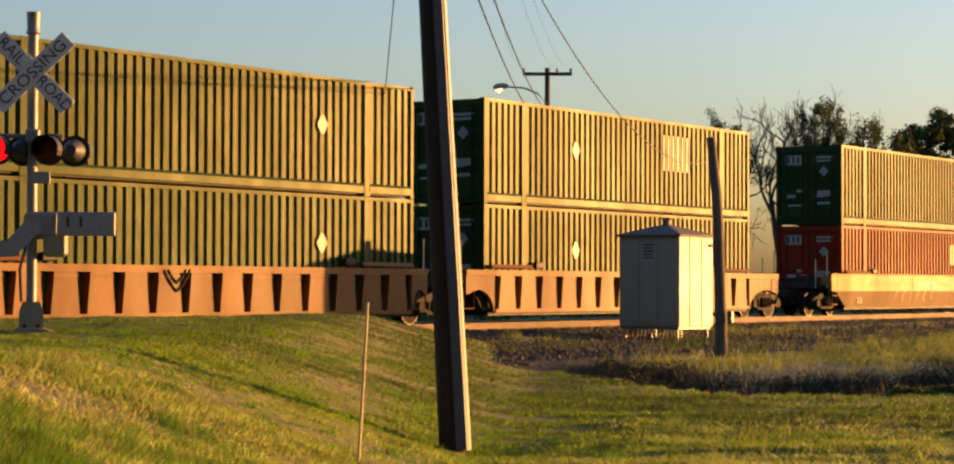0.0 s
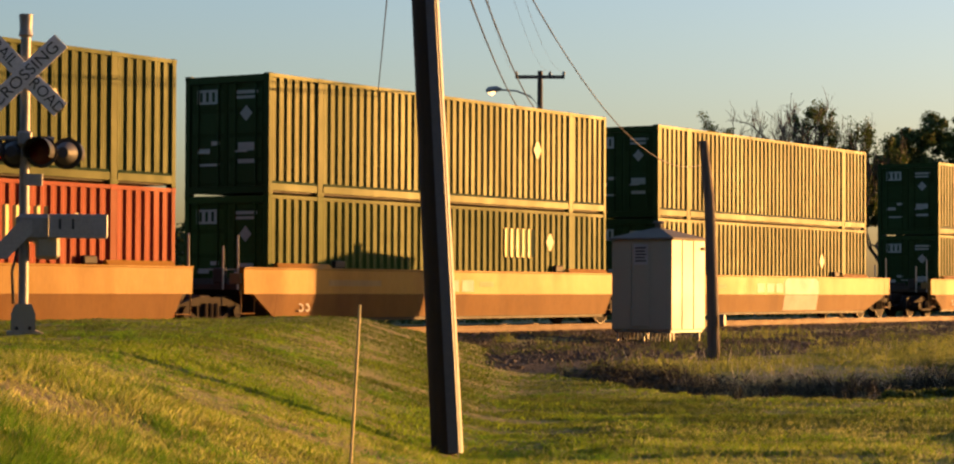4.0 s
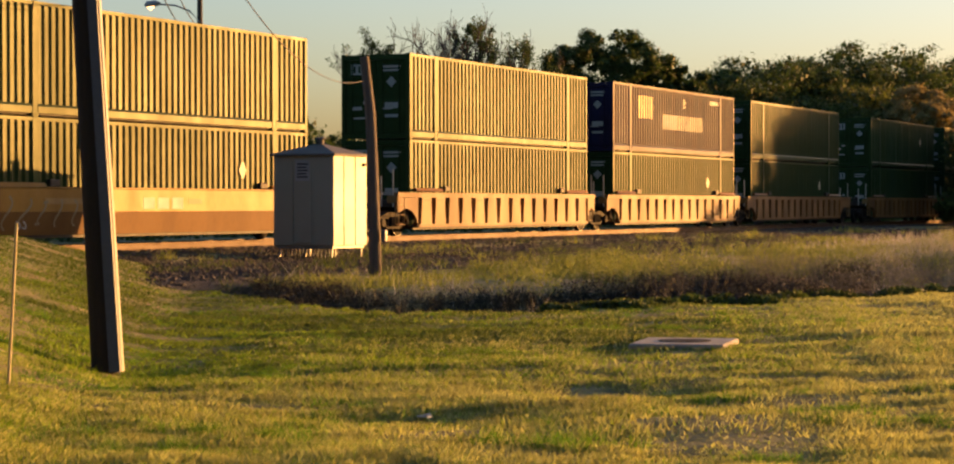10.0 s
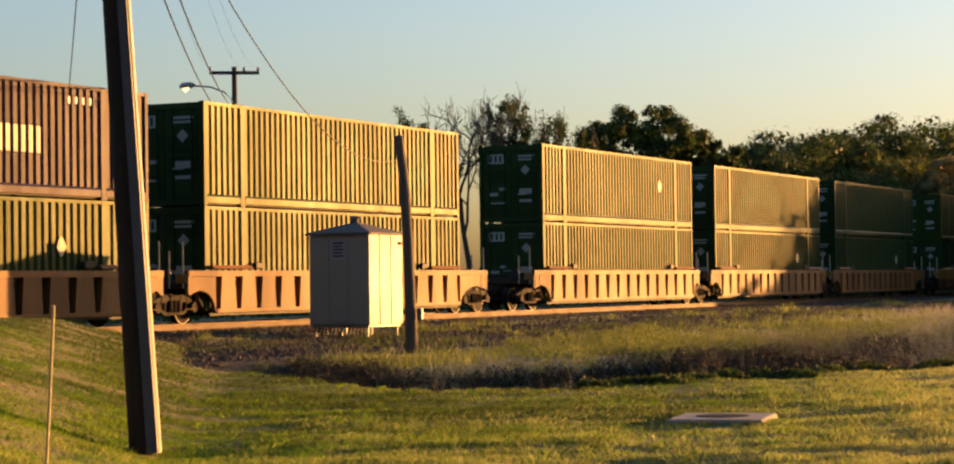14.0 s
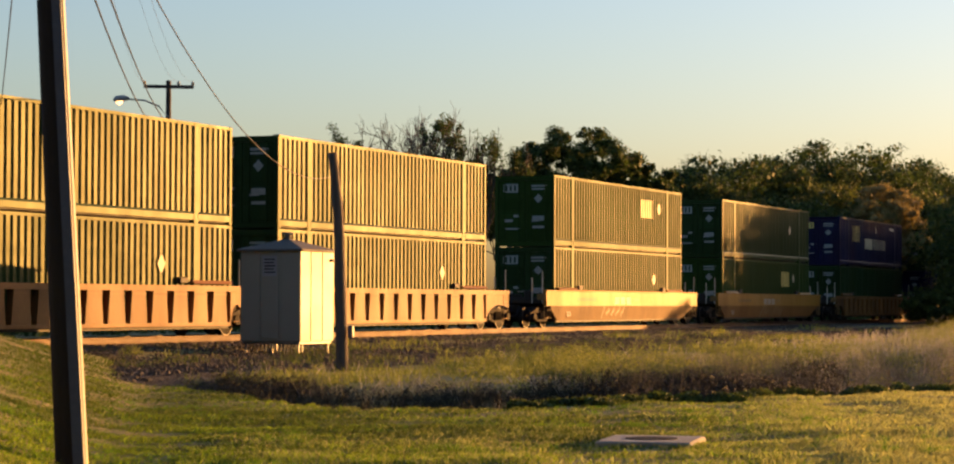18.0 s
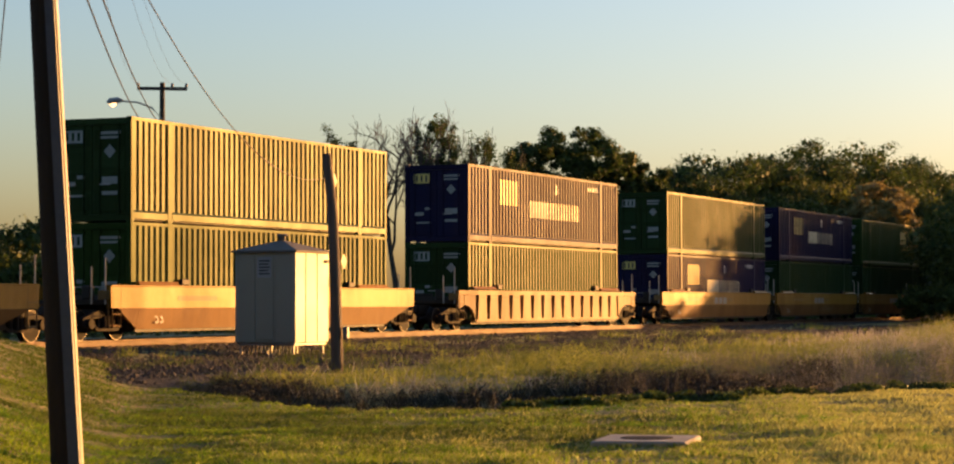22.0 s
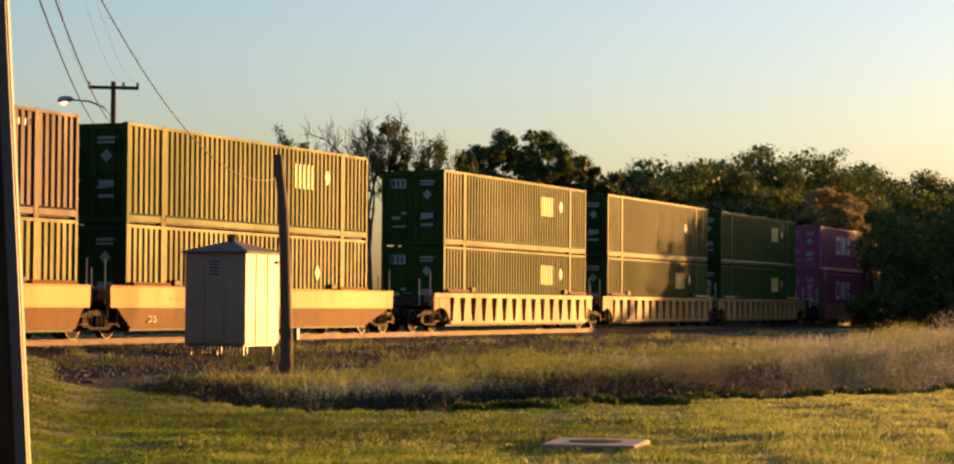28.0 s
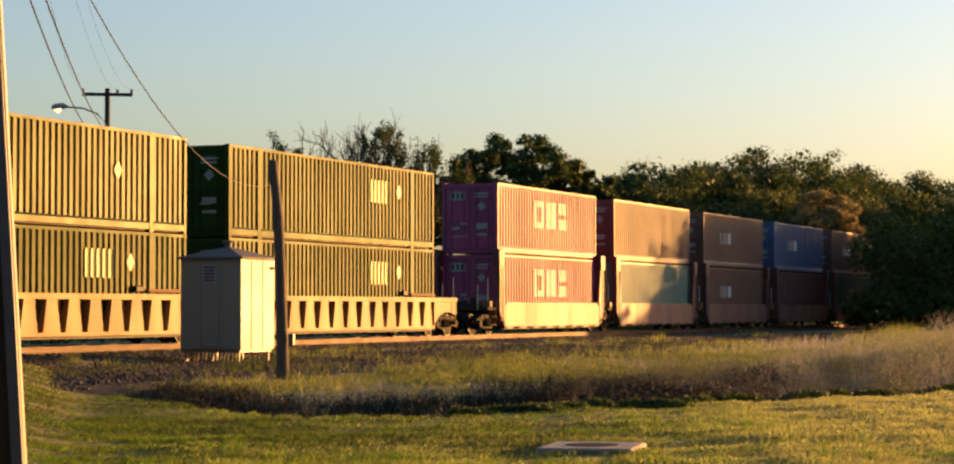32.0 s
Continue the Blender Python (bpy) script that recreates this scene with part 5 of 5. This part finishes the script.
def build_bare_tree(x, y, tall, wide, seed, leafy, label):
    """A thin tree: trunk, limbs and many twigs, grown and then sized to its height and width."""
    rng = np.random.default_rng(seed)
    ob = thing("bare_tree", label, "tree", pose(x, y, 0), "thin trees behind the train")
    grown = []
    for k in range(4):
        a = k * 1.7 + rng.random()
        limb(rng, grown, Vector((0, 0, 4.0 + 0.7 * k)), Vector((math.cos(a) * 0.38, math.sin(a) * 0.38, 0.9)).normalized(), 4.6 - 0.4 * k, 0.10, 3)
    ends = np.array([tuple(pts[-1]) for pts, r, level in grown])
    up = tall / ends[:, 2].max()
    mid = (ends[:, :2].max(0) + ends[:, :2].min(0)) / 2
    out = 1.75 * wide / np.maximum(ends[:, :2].max(0) - ends[:, :2].min(0), 0.1)

    def sized(q):
        f = min(1.0, q.z / 6.0)
        return Vector(((q.x - mid[0] * f) * out[0], (q.y - mid[1] * f) * out[1], q.z * up))
    trunk, limbs = Mesh(), Mesh()
    trunk.tube([sized(Vector((0.1 * math.sin(h), 0.08 * h, h * 1.0))) for h in (-0.3, 1.5, 3.0, 4.5, 6.1)], [0.24, 0.20, 0.17, 0.14, 0.09], 8, False)
    tips = []
    for pts, r, level in grown:
        q = [sized(v) for v in pts]
        limbs.tube(q, [max(r * (1 - 0.11 * i), 0.013) for i in range(len(q))], 5 if level > 1 else 3, False)
        if level <= 1:
            tips += q[2:]
    part("trunk", trunk, MAT["bark"], ob)
    part("branchwork", limbs, MAT["bark"], ob, "fine dark twigs")
    c = np.array([tuple(t) for t in tips])
    # leaves stay on some boughs and are gone from others
    pick = c[noise(c[:, 0] + c[:, 2] * 0.6, c[:, 1] + c[:, 2] * 0.8, 1.3, seed) < leafy]
    if len(pick):
        crown = new("crown", faces_mesh("crown", leaf_cloud(rng, pick, rng.uniform(0.12, 0.36, len(pick)), 7 * len(pick), 0.065, 0.8, 0.1, 1.0), 4, MAT["leaf"]))
        crown.parent = ob
        tagged(crown, "sparse clumps of leaves")


def build_trees():
    oak = "dark green broadleaf tree with uneven crown behind the track"
    k = 0
    # row behind the train: turn, distance, top in degrees, width, leaves (the paler ones paint sunlit crowns)
    for turn, dist, top, wide, mat in ((22.5, 136, 3.35, 6, "leaf"), (21.0, 138, 4.45, 8.5, "leaf"), (19.6, 140, 3.75, 6, "leaf"), (18.5, 150, 3.5, 10, "leaf"), (17.2, 156, 3.85, 11, "leaf"),
                                       (16.2, 160, 3.75, 10, "leaf"), (15.2, 166, 3.95, 11, "leaf"), (14.3, 170, 4.1, 12, "leaf"), (13.2, 176, 4.05, 11, "leaf"), (12.35, 184, 3.6, 10, "leaf"),
                                       (11.1, 196, 3.45, 12, "leaf"), (10.0, 200, 3.3, 13, "leaf_bush_lit"), (8.3, 205, 3.2, 13, "leaf"), (6.8, 205, 3.4, 13, "leaf"),
                                       (17.9, 146, 2.6, 9, "leaf"), (15.9, 152, 2.75, 9, "leaf"), (14.5, 158, 3.05, 9, "leaf_bush_lit"), (12.2, 166, 2.8, 9, "leaf_bush_lit"), (17.2, 148, 2.9, 6, "leaf_bush_lit")):
        x, y, _ = polar(turn, dist)
        tall = 1.65 + dist * math.tan(radians(top))
        crest = dist < 145
        build_tree("tree", oak, x, y, tall, wide, 100 + k, mat, 24000, 0.085, 3, 0.3, 0.60 if crest else 0.28, 0, 0.19 if crest else 0.30)
        k += 1
    x, y, _ = polar(13.2, 155)
    build_tree("tree", "tan-leaved tree among dark trees behind the track", x, y, 9.9, 5.5, 300, "leaf_tan", 16000, 0.085, 3, 0.3, 0.35, 0, 0.25)
    # thin, half bare trees
    for turn, dist, top, wide, leafy, seed in ((26.95, 128, 4.5, 3.4, 0.60, 31), (25.35, 130, 4.75, 3.4, 0.06, 32), (24.85, 126, 5.02, 2.2, 0.0, 33), (24.02, 127, 5.2, 2.6, 0.38, 34),
                                               (23.45, 128, 4.5, 1.6, 0.34, 35), (22.7, 130, 4.3, 1.8, 0.28, 36)):
        x, y, _ = polar(turn, dist)
        build_bare_tree(x, y, 1.65 + dist * math.tan(radians(top)), wide, seed, leafy, "thin half-bare tree with dark twigs and few leaves")
    # far low trees beyond the crossing
    for i in range(16):
        turn = 28 + i * 1.25
        dist = 175 + 25 * math.sin(i * 2.1)
        x, y, _ = polar(turn, dist)
        build_tree("distant_tree", "distant dark green tree beyond the track", x, y, 1.65 + dist * math.tan(radians(1.9 + 0.45 * math.sin(i * 1.7))), 9.5, 400 + i, "leaf", 6000, 0.16, 2, 0.2, 0.08, 0, 0.4)
    # trees on the near side of the track, that shade the train
    for x, y, tall, wide, seed in ((-26.5, 141, 9.2, 8.5, 61), (-23.0, 148, 9.0, 9, 62), (-27.5, 152, 8.0, 8, 63), (-17.0, 139, 9.0, 10.5, 64), (-14.0, 134, 5.2, 7, 77), (-12.5, 150, 11.0, 11, 65), (-21, 158, 11, 11, 66),
                                   (-8, 160, 12, 12, 67), (-15, 168, 12, 12, 68), (-25, 170, 11, 11, 69), (-3, 172, 13, 13, 70), (-20, 182, 12, 12, 71), (-27, 188, 11, 11, 72), (6, 184, 13, 13, 73), (-12, 196, 13, 13, 74), (-24.0, 136.5, 2.8, 5.5, 75), (-28.4, 137, 2.6, 5, 76)):
        build_tree("tree", "bushy green tree on the near side of the track", x, y, tall, wide, seed, "leaf_bush_lit", 11000, 0.11, 3, 0.12, 0.04, 0, 0.36)


# ---------------------------------------------------------------- grass and weeds
def scatter(rng, n, turn0, turn1, d0, d1, power):
    """Random places in a sector seen by the operator, denser towards him."""
    turn = np.radians(rng.uniform(turn0, turn1, n))
    s = rng.random(n)
    dist = (d0 ** (1 - power) + s * (d1 ** (1 - power) - d0 ** (1 - power))) ** (1 / (1 - power))
    return -dist * np.sin(turn), dist * np.cos(turn)


def blades(rng, x, y, tall, wide, lean):
    n = len(x)
    z = height(x, y)
    a, b = rng.uniform(0, 2 * np.pi, n), rng.uniform(0, 2 * np.pi, n)
    base = np.stack([x, y, z - 0.01], -1)
    half = np.stack([np.cos(a), np.sin(a), np.zeros(n)], -1) * wide[:, None]
    tip = base + np.stack([np.cos(b) * lean, np.sin(b) * lean, tall], -1)
    return base, tip, half


def build_grass():
    rng = np.random.default_rng(11)
    x, y = scatter(rng, 1500000, 7, 48, 11.5, 62, 1.95)
    # mowing and growth leave long low swells across the slope
    along, across = 0.85 * x + 0.53 * y, 0.53 * x - 0.85 * y
    thick = 0.45 * noise(along / 3.2, across, 0.55, 1) + 0.3 * noise(x, y, 0.9, 5) + 0.25 * noise(x, y, 0.25, 2)
    keep = (mow_edge(x, y) < 0.3 + 0.5 * rng.random(len(x))) & (rng.random(len(x)) < 0.45 + 0.75 * thick + 0.3 * step(33, 36, np.degrees(np.arctan2(-x, y)))) & (x > -27.5) & (rng.random(len(x)) > 0.96 * bare(x, y))
    worn = step(0.60, 0.78, 0.7 * noise(x, y, 1.5, 7) + 0.3 * noise(x, y, 0.4, 8)) * step(26, 20, np.hypot(x, y)) * step(33, 28, np.degrees(np.arctan2(-x, y)))
    keep &= rng.random(len(x)) > 0.85 * worn
    x, y, thick = x[keep], y[keep], thick[keep]
    n = len(x)
    dist = np.hypot(x, y)
    turn = np.degrees(np.arctan2(-x, y))
    tall = (0.024 + 0.045 * rng.random(n) ** 2) * (0.2 + 1.7 * thick) * (1 + 0.15 * step(25, 15, dist)) * (1 - 0.4 * step(34, 36, turn) * step(17.5, 19.5, dist))
    wide = rng.uniform(0.0055, 0.0110, n) * np.maximum(dist / 19, 1) ** 0.8
    base, tip, half = blades(rng, x, y, tall, wide, tall * rng.uniform(0.3, 1.4, n))
    # greener on the bank, browner on the open flat
    dry = 0.38 * step(35, 27, turn) + 0.16 + 0.8 * (0.6 * noise(x, y, 2.6, 3) + 0.4 * noise(x, y, 0.7, 4) - 0.5)
    # more tan blades brighten the near and right-hand lawn, fewer darken the far
    dry = dry + 0.34 * step(25, 17, dist) * step(38, 32, turn) - 0.42 * step(20, 28, dist) * step(15, 20, turn) + 0.65 * step(18, 11, turn)
    is_dry = rng.random(n) < dry
    # darker blades with distance paint the shade between the far lawn's clumps
    is_shaded = ~is_dry & (rng.random(n) < (0.02 + 0.95 * step(22, 28, dist) * step(15, 20, turn)) * (0.4 + 1.1 * noise(x, y, 1.8, 9)))
    # pale blades mixed in near by and at the right as added brightness
    is_bright = rng.random(n) < (0.62 * step(23, 16, dist) + 0.35 * step(17, 11, turn)) * (0.5 + noise(x, y, 1.2, 19))
    is_dry, is_shaded = is_dry & ~is_bright, is_shaded & ~is_bright
    for name, mat, pick, label in (("straw_lawn_grass", "grass_bright", is_bright, "short pale grass that brightens the near and right-hand lawn"), ("lawn_grass", "grass", ~is_dry & ~is_shaded & ~is_bright, "short mown green grass of the lawn"), ("deep_lawn_grass", "grass_deep_shade", is_shaded, "short dark green grass standing in for the far lawn's shade"), ("dry_lawn_grass", "grass_dry", is_dry, "short mown tan grass of the lawn")):
        tagged(new(name, blades_mesh(name, base[pick], tip[pick], half[pick], MAT[mat])), label, "grass", kind="stuff")


def build_tufts():
    """Taller clumps in the rougher near part of the lawn."""
    rng = np.random.default_rng(14)
    cx, cy = scatter(rng, 4200, 8, 47, 12, 36, 1.2)
    turn, dist = np.degrees(np.arctan2(-cx, cy)), np.hypot(cx, cy)
    lush = step(36, 42, turn) * step(19, 15, dist) + 0.9 * np.exp(-((turn - 22.6) / 2.2) ** 2 - ((dist - 15.4) / 1.6) ** 2) + 0.5 * np.exp(-((turn - 30) / 4) ** 2 - ((dist - 15.5) / 1.5) ** 2)
    ok = (mow_edge(cx, cy) < -0.5) & (noise(cx, cy, 1.4, 6) + 0.5 * lush + 0.25 * rng.random(len(cx)) > 0.72) & (bare(cx, cy) < 0.6)
    cx, cy, lush = cx[ok], cy[ok], lush[ok]
    per = 60
    r, a = np.abs(rng.normal(0, 0.10, (len(cx), per))), rng.uniform(0, 6.28, (len(cx), per))
    x, y = (cx[:, None] + r * np.cos(a)).ravel(), (cy[:, None] + r * np.sin(a)).ravel()
    size = np.repeat(rng.uniform(0.5, 1.1, len(cx)) * (0.75 + 0.8 * lush), per)
    n = len(x)
    tall = rng.uniform(0.04, 0.13, n) * size
    tagged(new("grass_tufts", blades_mesh("grass_tufts", *blades(rng, x, y, tall, rng.uniform(0.003, 0.006, n), tall * rng.uniform(0.3, 1.2, n)), MAT["tuft"])), "lush green grass tufts in the lawn", "grass", kind="stuff")


def weed_patch(name, mat, label, rng, x, y, tall, lean=1.0, wide=1.0):
    n = len(x)
    half = rng.uniform(0.003, 0.008, n) * np.maximum(np.hypot(x, y) / 42, 1) * wide
    tagged(new(name, blades_mesh(name, *blades(rng, x, y, tall, half, tall * rng.uniform(0.1, 1.0, n) * lean), MAT[mat])), label, "weeds", kind="stuff")


def build_weeds():
    rng = np.random.default_rng(12)

    def spread(n, d0, d1, power, turn0=5, turn1=34):
        x, y = scatter(rng, n, turn0, turn1, d0, d1, power)
        ok = (x > -31.0 + 1.5 * noise(x, y, 3, 9)) & (x < 30)
        x, y = x[ok], y[ok]
        return x, y, mow_edge(x, y), np.degrees(np.arctan2(-x, y)), rng.random(len(x))

    # matted brown growth in the ditch behind the lawn, its near-black colour holding the band's shade
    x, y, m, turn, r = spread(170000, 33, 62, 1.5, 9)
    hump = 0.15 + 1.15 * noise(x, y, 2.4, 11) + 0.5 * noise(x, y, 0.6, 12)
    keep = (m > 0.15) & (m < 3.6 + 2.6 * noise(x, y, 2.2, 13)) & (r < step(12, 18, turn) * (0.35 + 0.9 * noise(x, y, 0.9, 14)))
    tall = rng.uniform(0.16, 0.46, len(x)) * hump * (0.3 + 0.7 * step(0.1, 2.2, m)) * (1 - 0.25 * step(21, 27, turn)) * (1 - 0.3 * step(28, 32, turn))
    weed_patch("dark_weeds", "weed_shaded", "dense brown weeds in the ditch, shade darkening their colour", rng, x[keep], y[keep], tall[keep], 1.3, 1.2)
    # grey seed heads standing above it
    x, y, m, turn, r = spread(90000, 35, 75, 1.3, 6)
    keep = (m > 0.7) & (m < 5 + 6 * noise(x, y, 4, 15)) & (r < 1.3 * (noise(x, y, 2.0, 16) * 0.7 + noise(x, y, 0.6, 17) * 0.5) - 0.25 - 0.65 * step(17, 22, turn) - 0.5 * step(14, 9, turn))
    tall = rng.uniform(0.35, 0.72, len(x)) * (0.25 + 1.2 * noise(x, y, 2.2, 18)) * (1 - 0.5 * step(19, 26, turn)) * (1 + 0.3 * step(15, 10, turn))
    weed_patch("grey_weeds", "weed_grey", "soft grey-brown weeds with the ditch's shade in their colour with seed heads", rng, x[keep], y[keep], tall[keep], 1.0, 0.8)
    # green and yellow clumps on the flat before the ballast
    x, y, m, turn, r = spread(420000, 37, 118, 1.1)
    clump = 0.75 * noise(x, y, 3.4, 21) + 0.35 * noise(x, y, 0.9, 22)
    keep = (m > 5.5 - 4.6 * step(15, 11, turn)) & (r < (1.3 + 2.2 * step(16, 10, turn)) * (clump - 0.46)) & ~((x < -22.5) & (clump < 0.76 + 0.04 * (turn > 24)))
    tall = rng.uniform(0.12, 0.46, len(x)) * (0.1 + 2.2 * clump ** 2) * (0.55 + 0.75 * step(15, 10, turn)) * (1 - 0.25 * step(22, 27, turn))
    weed_patch("green_weeds", "weed_green", "yellow-green weed clumps beside the ballast", rng, x[keep], y[keep], tall[keep], 1.0, 1.7)
    # tall dry stalks
    x, y, m, turn, r = spread(120000, 38, 118, 1.1)
    clump = 0.7 * noise(x, y, 2.6, 31) + 0.4 * noise(x, y, 0.8, 32)
    keep = (m > 2.0) & (r < (clump - 0.3) * (0.12 + 1.2 * step(20, 11, turn))) & (x > -23.5)
    tall = rng.uniform(0.3, 0.85, len(x)) * (0.5 + 0.7 * clump) * (0.5 + 0.35 * step(18, 11, turn))
    weed_patch("dry_weeds", "weed", "tall dry tan weeds behind the lawn", rng, x[keep], y[keep], tall[keep], 0.8, 1.4)
    # bushy clumps of fine leaves and seed heads
    for name, mat, n, lo, hi, r0, r1, up, per, size, seed, t0, label in (
            ("ditch_bushes", "weed_shaded", 900, 0.2, 5.0, 0.16, 0.40, 0.10, 210, 0.014, 51, 14.5, "brown bushy weeds in the ditch, shade darkening their colour"),
            ("grey_bushes", "weed_grey", 620, 0.8, 8.0, 0.14, 0.40, 0.22, 260, 0.010, 52, 6.0, "soft grey-brown bushy weeds"),
            ("green_bushes", "weed_green", 420, 5.0, 40.0, 0.16, 0.40, 0.14, 120, 0.022, 53, 6.0, "yellow-green bushy weeds beside the ballast"),
            ("edge_bushes", "weed_green", 240, 0.3, 6.0, 0.16, 0.38, 0.12, 150, 0.018, 55, 5.5, "yellow-green bushy weeds at the edge of the lawn"),
            ("feathery_plumes", "weed", 520, 1.0, 24.0, 0.20, 0.42, 0.50, 260, 0.012, 54, 5.5, "pale feathery plumes over tall weeds")):
        x, y, m, turn, r = spread(n * 9, 34, 100, 1.3, t0, 31)
        ok = np.nonzero((m > lo) & (m < hi) & (noise(x, y, 2.8, seed) > 0.42) & (x > -22.8) & ((turn < 15.5 - 7 * r) | (name not in ("feathery_plumes", "edge_bushes"))) & ((turn < 17 + 5 * r) | (name != "grey_bushes")))[0][:n]
        x, y, m, turn = x[ok], y[ok], m[ok], turn[ok]
        radius = rng.uniform(r0, r1, len(x)) * (1 - 0.4 * step(20, 27, turn)) * (1 + 0.35 * step(15, 9, turn)) * (0.4 + 0.6 * step(0.0, 1.5, m)) * (0.35 + 1.1 * noise(x, y, 3.0, seed + 5))
        c = np.stack([x, y, height(x, y) + up * radius / r1 + radius * 0.4], -1)
        leaves = leaf_cloud(rng, c, radius, per * len(c), size * 1.25, 0.9, 0.45, 1.08, 3)
        tagged(new(name, faces_mesh(name, leaves, 3, MAT[mat])), label, "weeds", kind="stuff")
    # thin low growth straggling over the ballast shoulder
    x, y = scatter(rng, 150000, 15, 35, 36, 95, 1.3)
    patchy = 0.6 * noise(x * 1.6, y * 0.5, 1.5, 61) + 0.4 * noise(x, y, 0.5, 62)
    keep = (x > -31.2) & (x < -22) & (mow_edge(x, y) > 0.5) & (rng.random(len(x)) < 2.6 * (patchy - 0.50))
    x, y, patchy = x[keep], y[keep], patchy[keep]
    n = len(x)
    tall = rng.uniform(0.05, 0.22, n) * (0.3 + 2.0 * np.clip(patchy - 0.45, 0, 1) * 2)
    base, tip, half = blades(rng, x, y, tall, rng.uniform(0.004, 0.009, n), tall * rng.uniform(0.2, 1.2, n))
    lift = np.maximum(ballast_z(x) - height(x, y), 0)[:, None] * np.array([0, 0, 1.0])
    tagged(new("shoulder_grass", blades_mesh("shoulder_grass", base + lift, tip + lift, half, MAT["grass_deep_shade"])), "thin low grass straggling over the ballast", "weeds", kind="stuff")
    # leafy plants creeping over the edge of the lawn
    n = 420
    turn = rng.uniform(6.5, 24, n)
    d = np.interp(turn, [0, 10, 15.5, 22.6, 27.2], [58, 47, 40.3, 35.2, 35.0]) + 0.5 * np.sin(turn * 2.1) + 0.35 * np.sin(turn * 7.3 + 1) + 0.2 * np.sin(turn * 17 + 2) + np.abs(rng.normal(0.1, 0.45, n))
    cx, cy = -d * np.sin(np.radians(turn)), d * np.cos(np.radians(turn))
    ok = noise(cx, cy, 1.6, 41) > 0.25 + 0.35 * step(18, 23, turn)
    c = np.stack([cx, cy, height(cx, cy) + 0.05], -1)[ok]
    leaves = leaf_cloud(rng, c, rng.uniform(0.10, 0.26, len(c)), 170 * len(c), 0.042, 0.6, 0.45, 1.08, 3)
    tagged(new("low_plants", faces_mesh("low_plants", leaves, 3, MAT["creeper"])), "low leafy dark green plants at the edge of the lawn", "weeds", kind="stuff")


def build_unseen_woods():
    """Unseen foliage added behind the operator, that closes the place and cuts the sky light."""
    rng = np.random.default_rng(77)
    n = 840
    turn, d = np.radians(rng.uniform(78, 302, n)), rng.uniform(23, 36, n)
    c = np.stack([-d * np.sin(turn), d * np.cos(turn), rng.uniform(0.5, 27, n)], -1)
    tagged(new("woodland", faces_mesh("woodland", leaf_cloud(rng, c, rng.uniform(1.5, 3.0, n), 46000, 0.7, 0.75, 0.45, 1.08, 3), 3, MAT["leaf"])), "unseen dark foliage added behind the operator to block sky light", "woods", kind="stuff")


def build_brush():
    """Low dark growth along the far side of the track."""
    rng = np.random.default_rng(78)
    n = 1500
    y = 25 + 190 * rng.random(n)
    c = np.stack([rng.uniform(-50, -45, n), y, rng.uniform(0.1, 0.75, n)], -1)
    tagged(new("trackside_brush", faces_mesh("trackside_brush", leaf_cloud(rng, c, rng.uniform(0.35, 0.7, n), 26000, 0.16, 0.75, 0.45, 1.08, 3), 3, MAT["leaf"])), "low dark brush along the far side of the track", "brush", kind="stuff")


build_unseen_woods()
build_brush()
build_trees()
build_grass()
build_tufts()
build_weeds()


# ---------------------------------------------------------------- what moves
def motions():
    times = [0, 4, 8, 12, 16, 20, 24, 28, 32]
    for ob, y, z in MOVING:
        walk(ob, [(t, pose(TRACK_X, y - run(t), z)) for t in times])
    # wheels roll without slipping; all axles share one set of keys, each in its own place on its truck
    turns = [(k / FPS, pose(0, 0, 0, math.degrees(run(k / FPS) / 0.42))) for k in range(32 * FPS + 1)]
    axles = [o for ob, y, z in MOVING for o in ob.children_recursive if o.name.startswith("wheelset")]
    walk(axles[0], turns)
    keys = axles[0].animation_data
    for o in axles[1:]:
        o.rotation_mode = "QUATERNION"
        o.animation_data_create()
        o.animation_data.action, o.animation_data.action_slot = keys.action, keys.action_slot


motions()
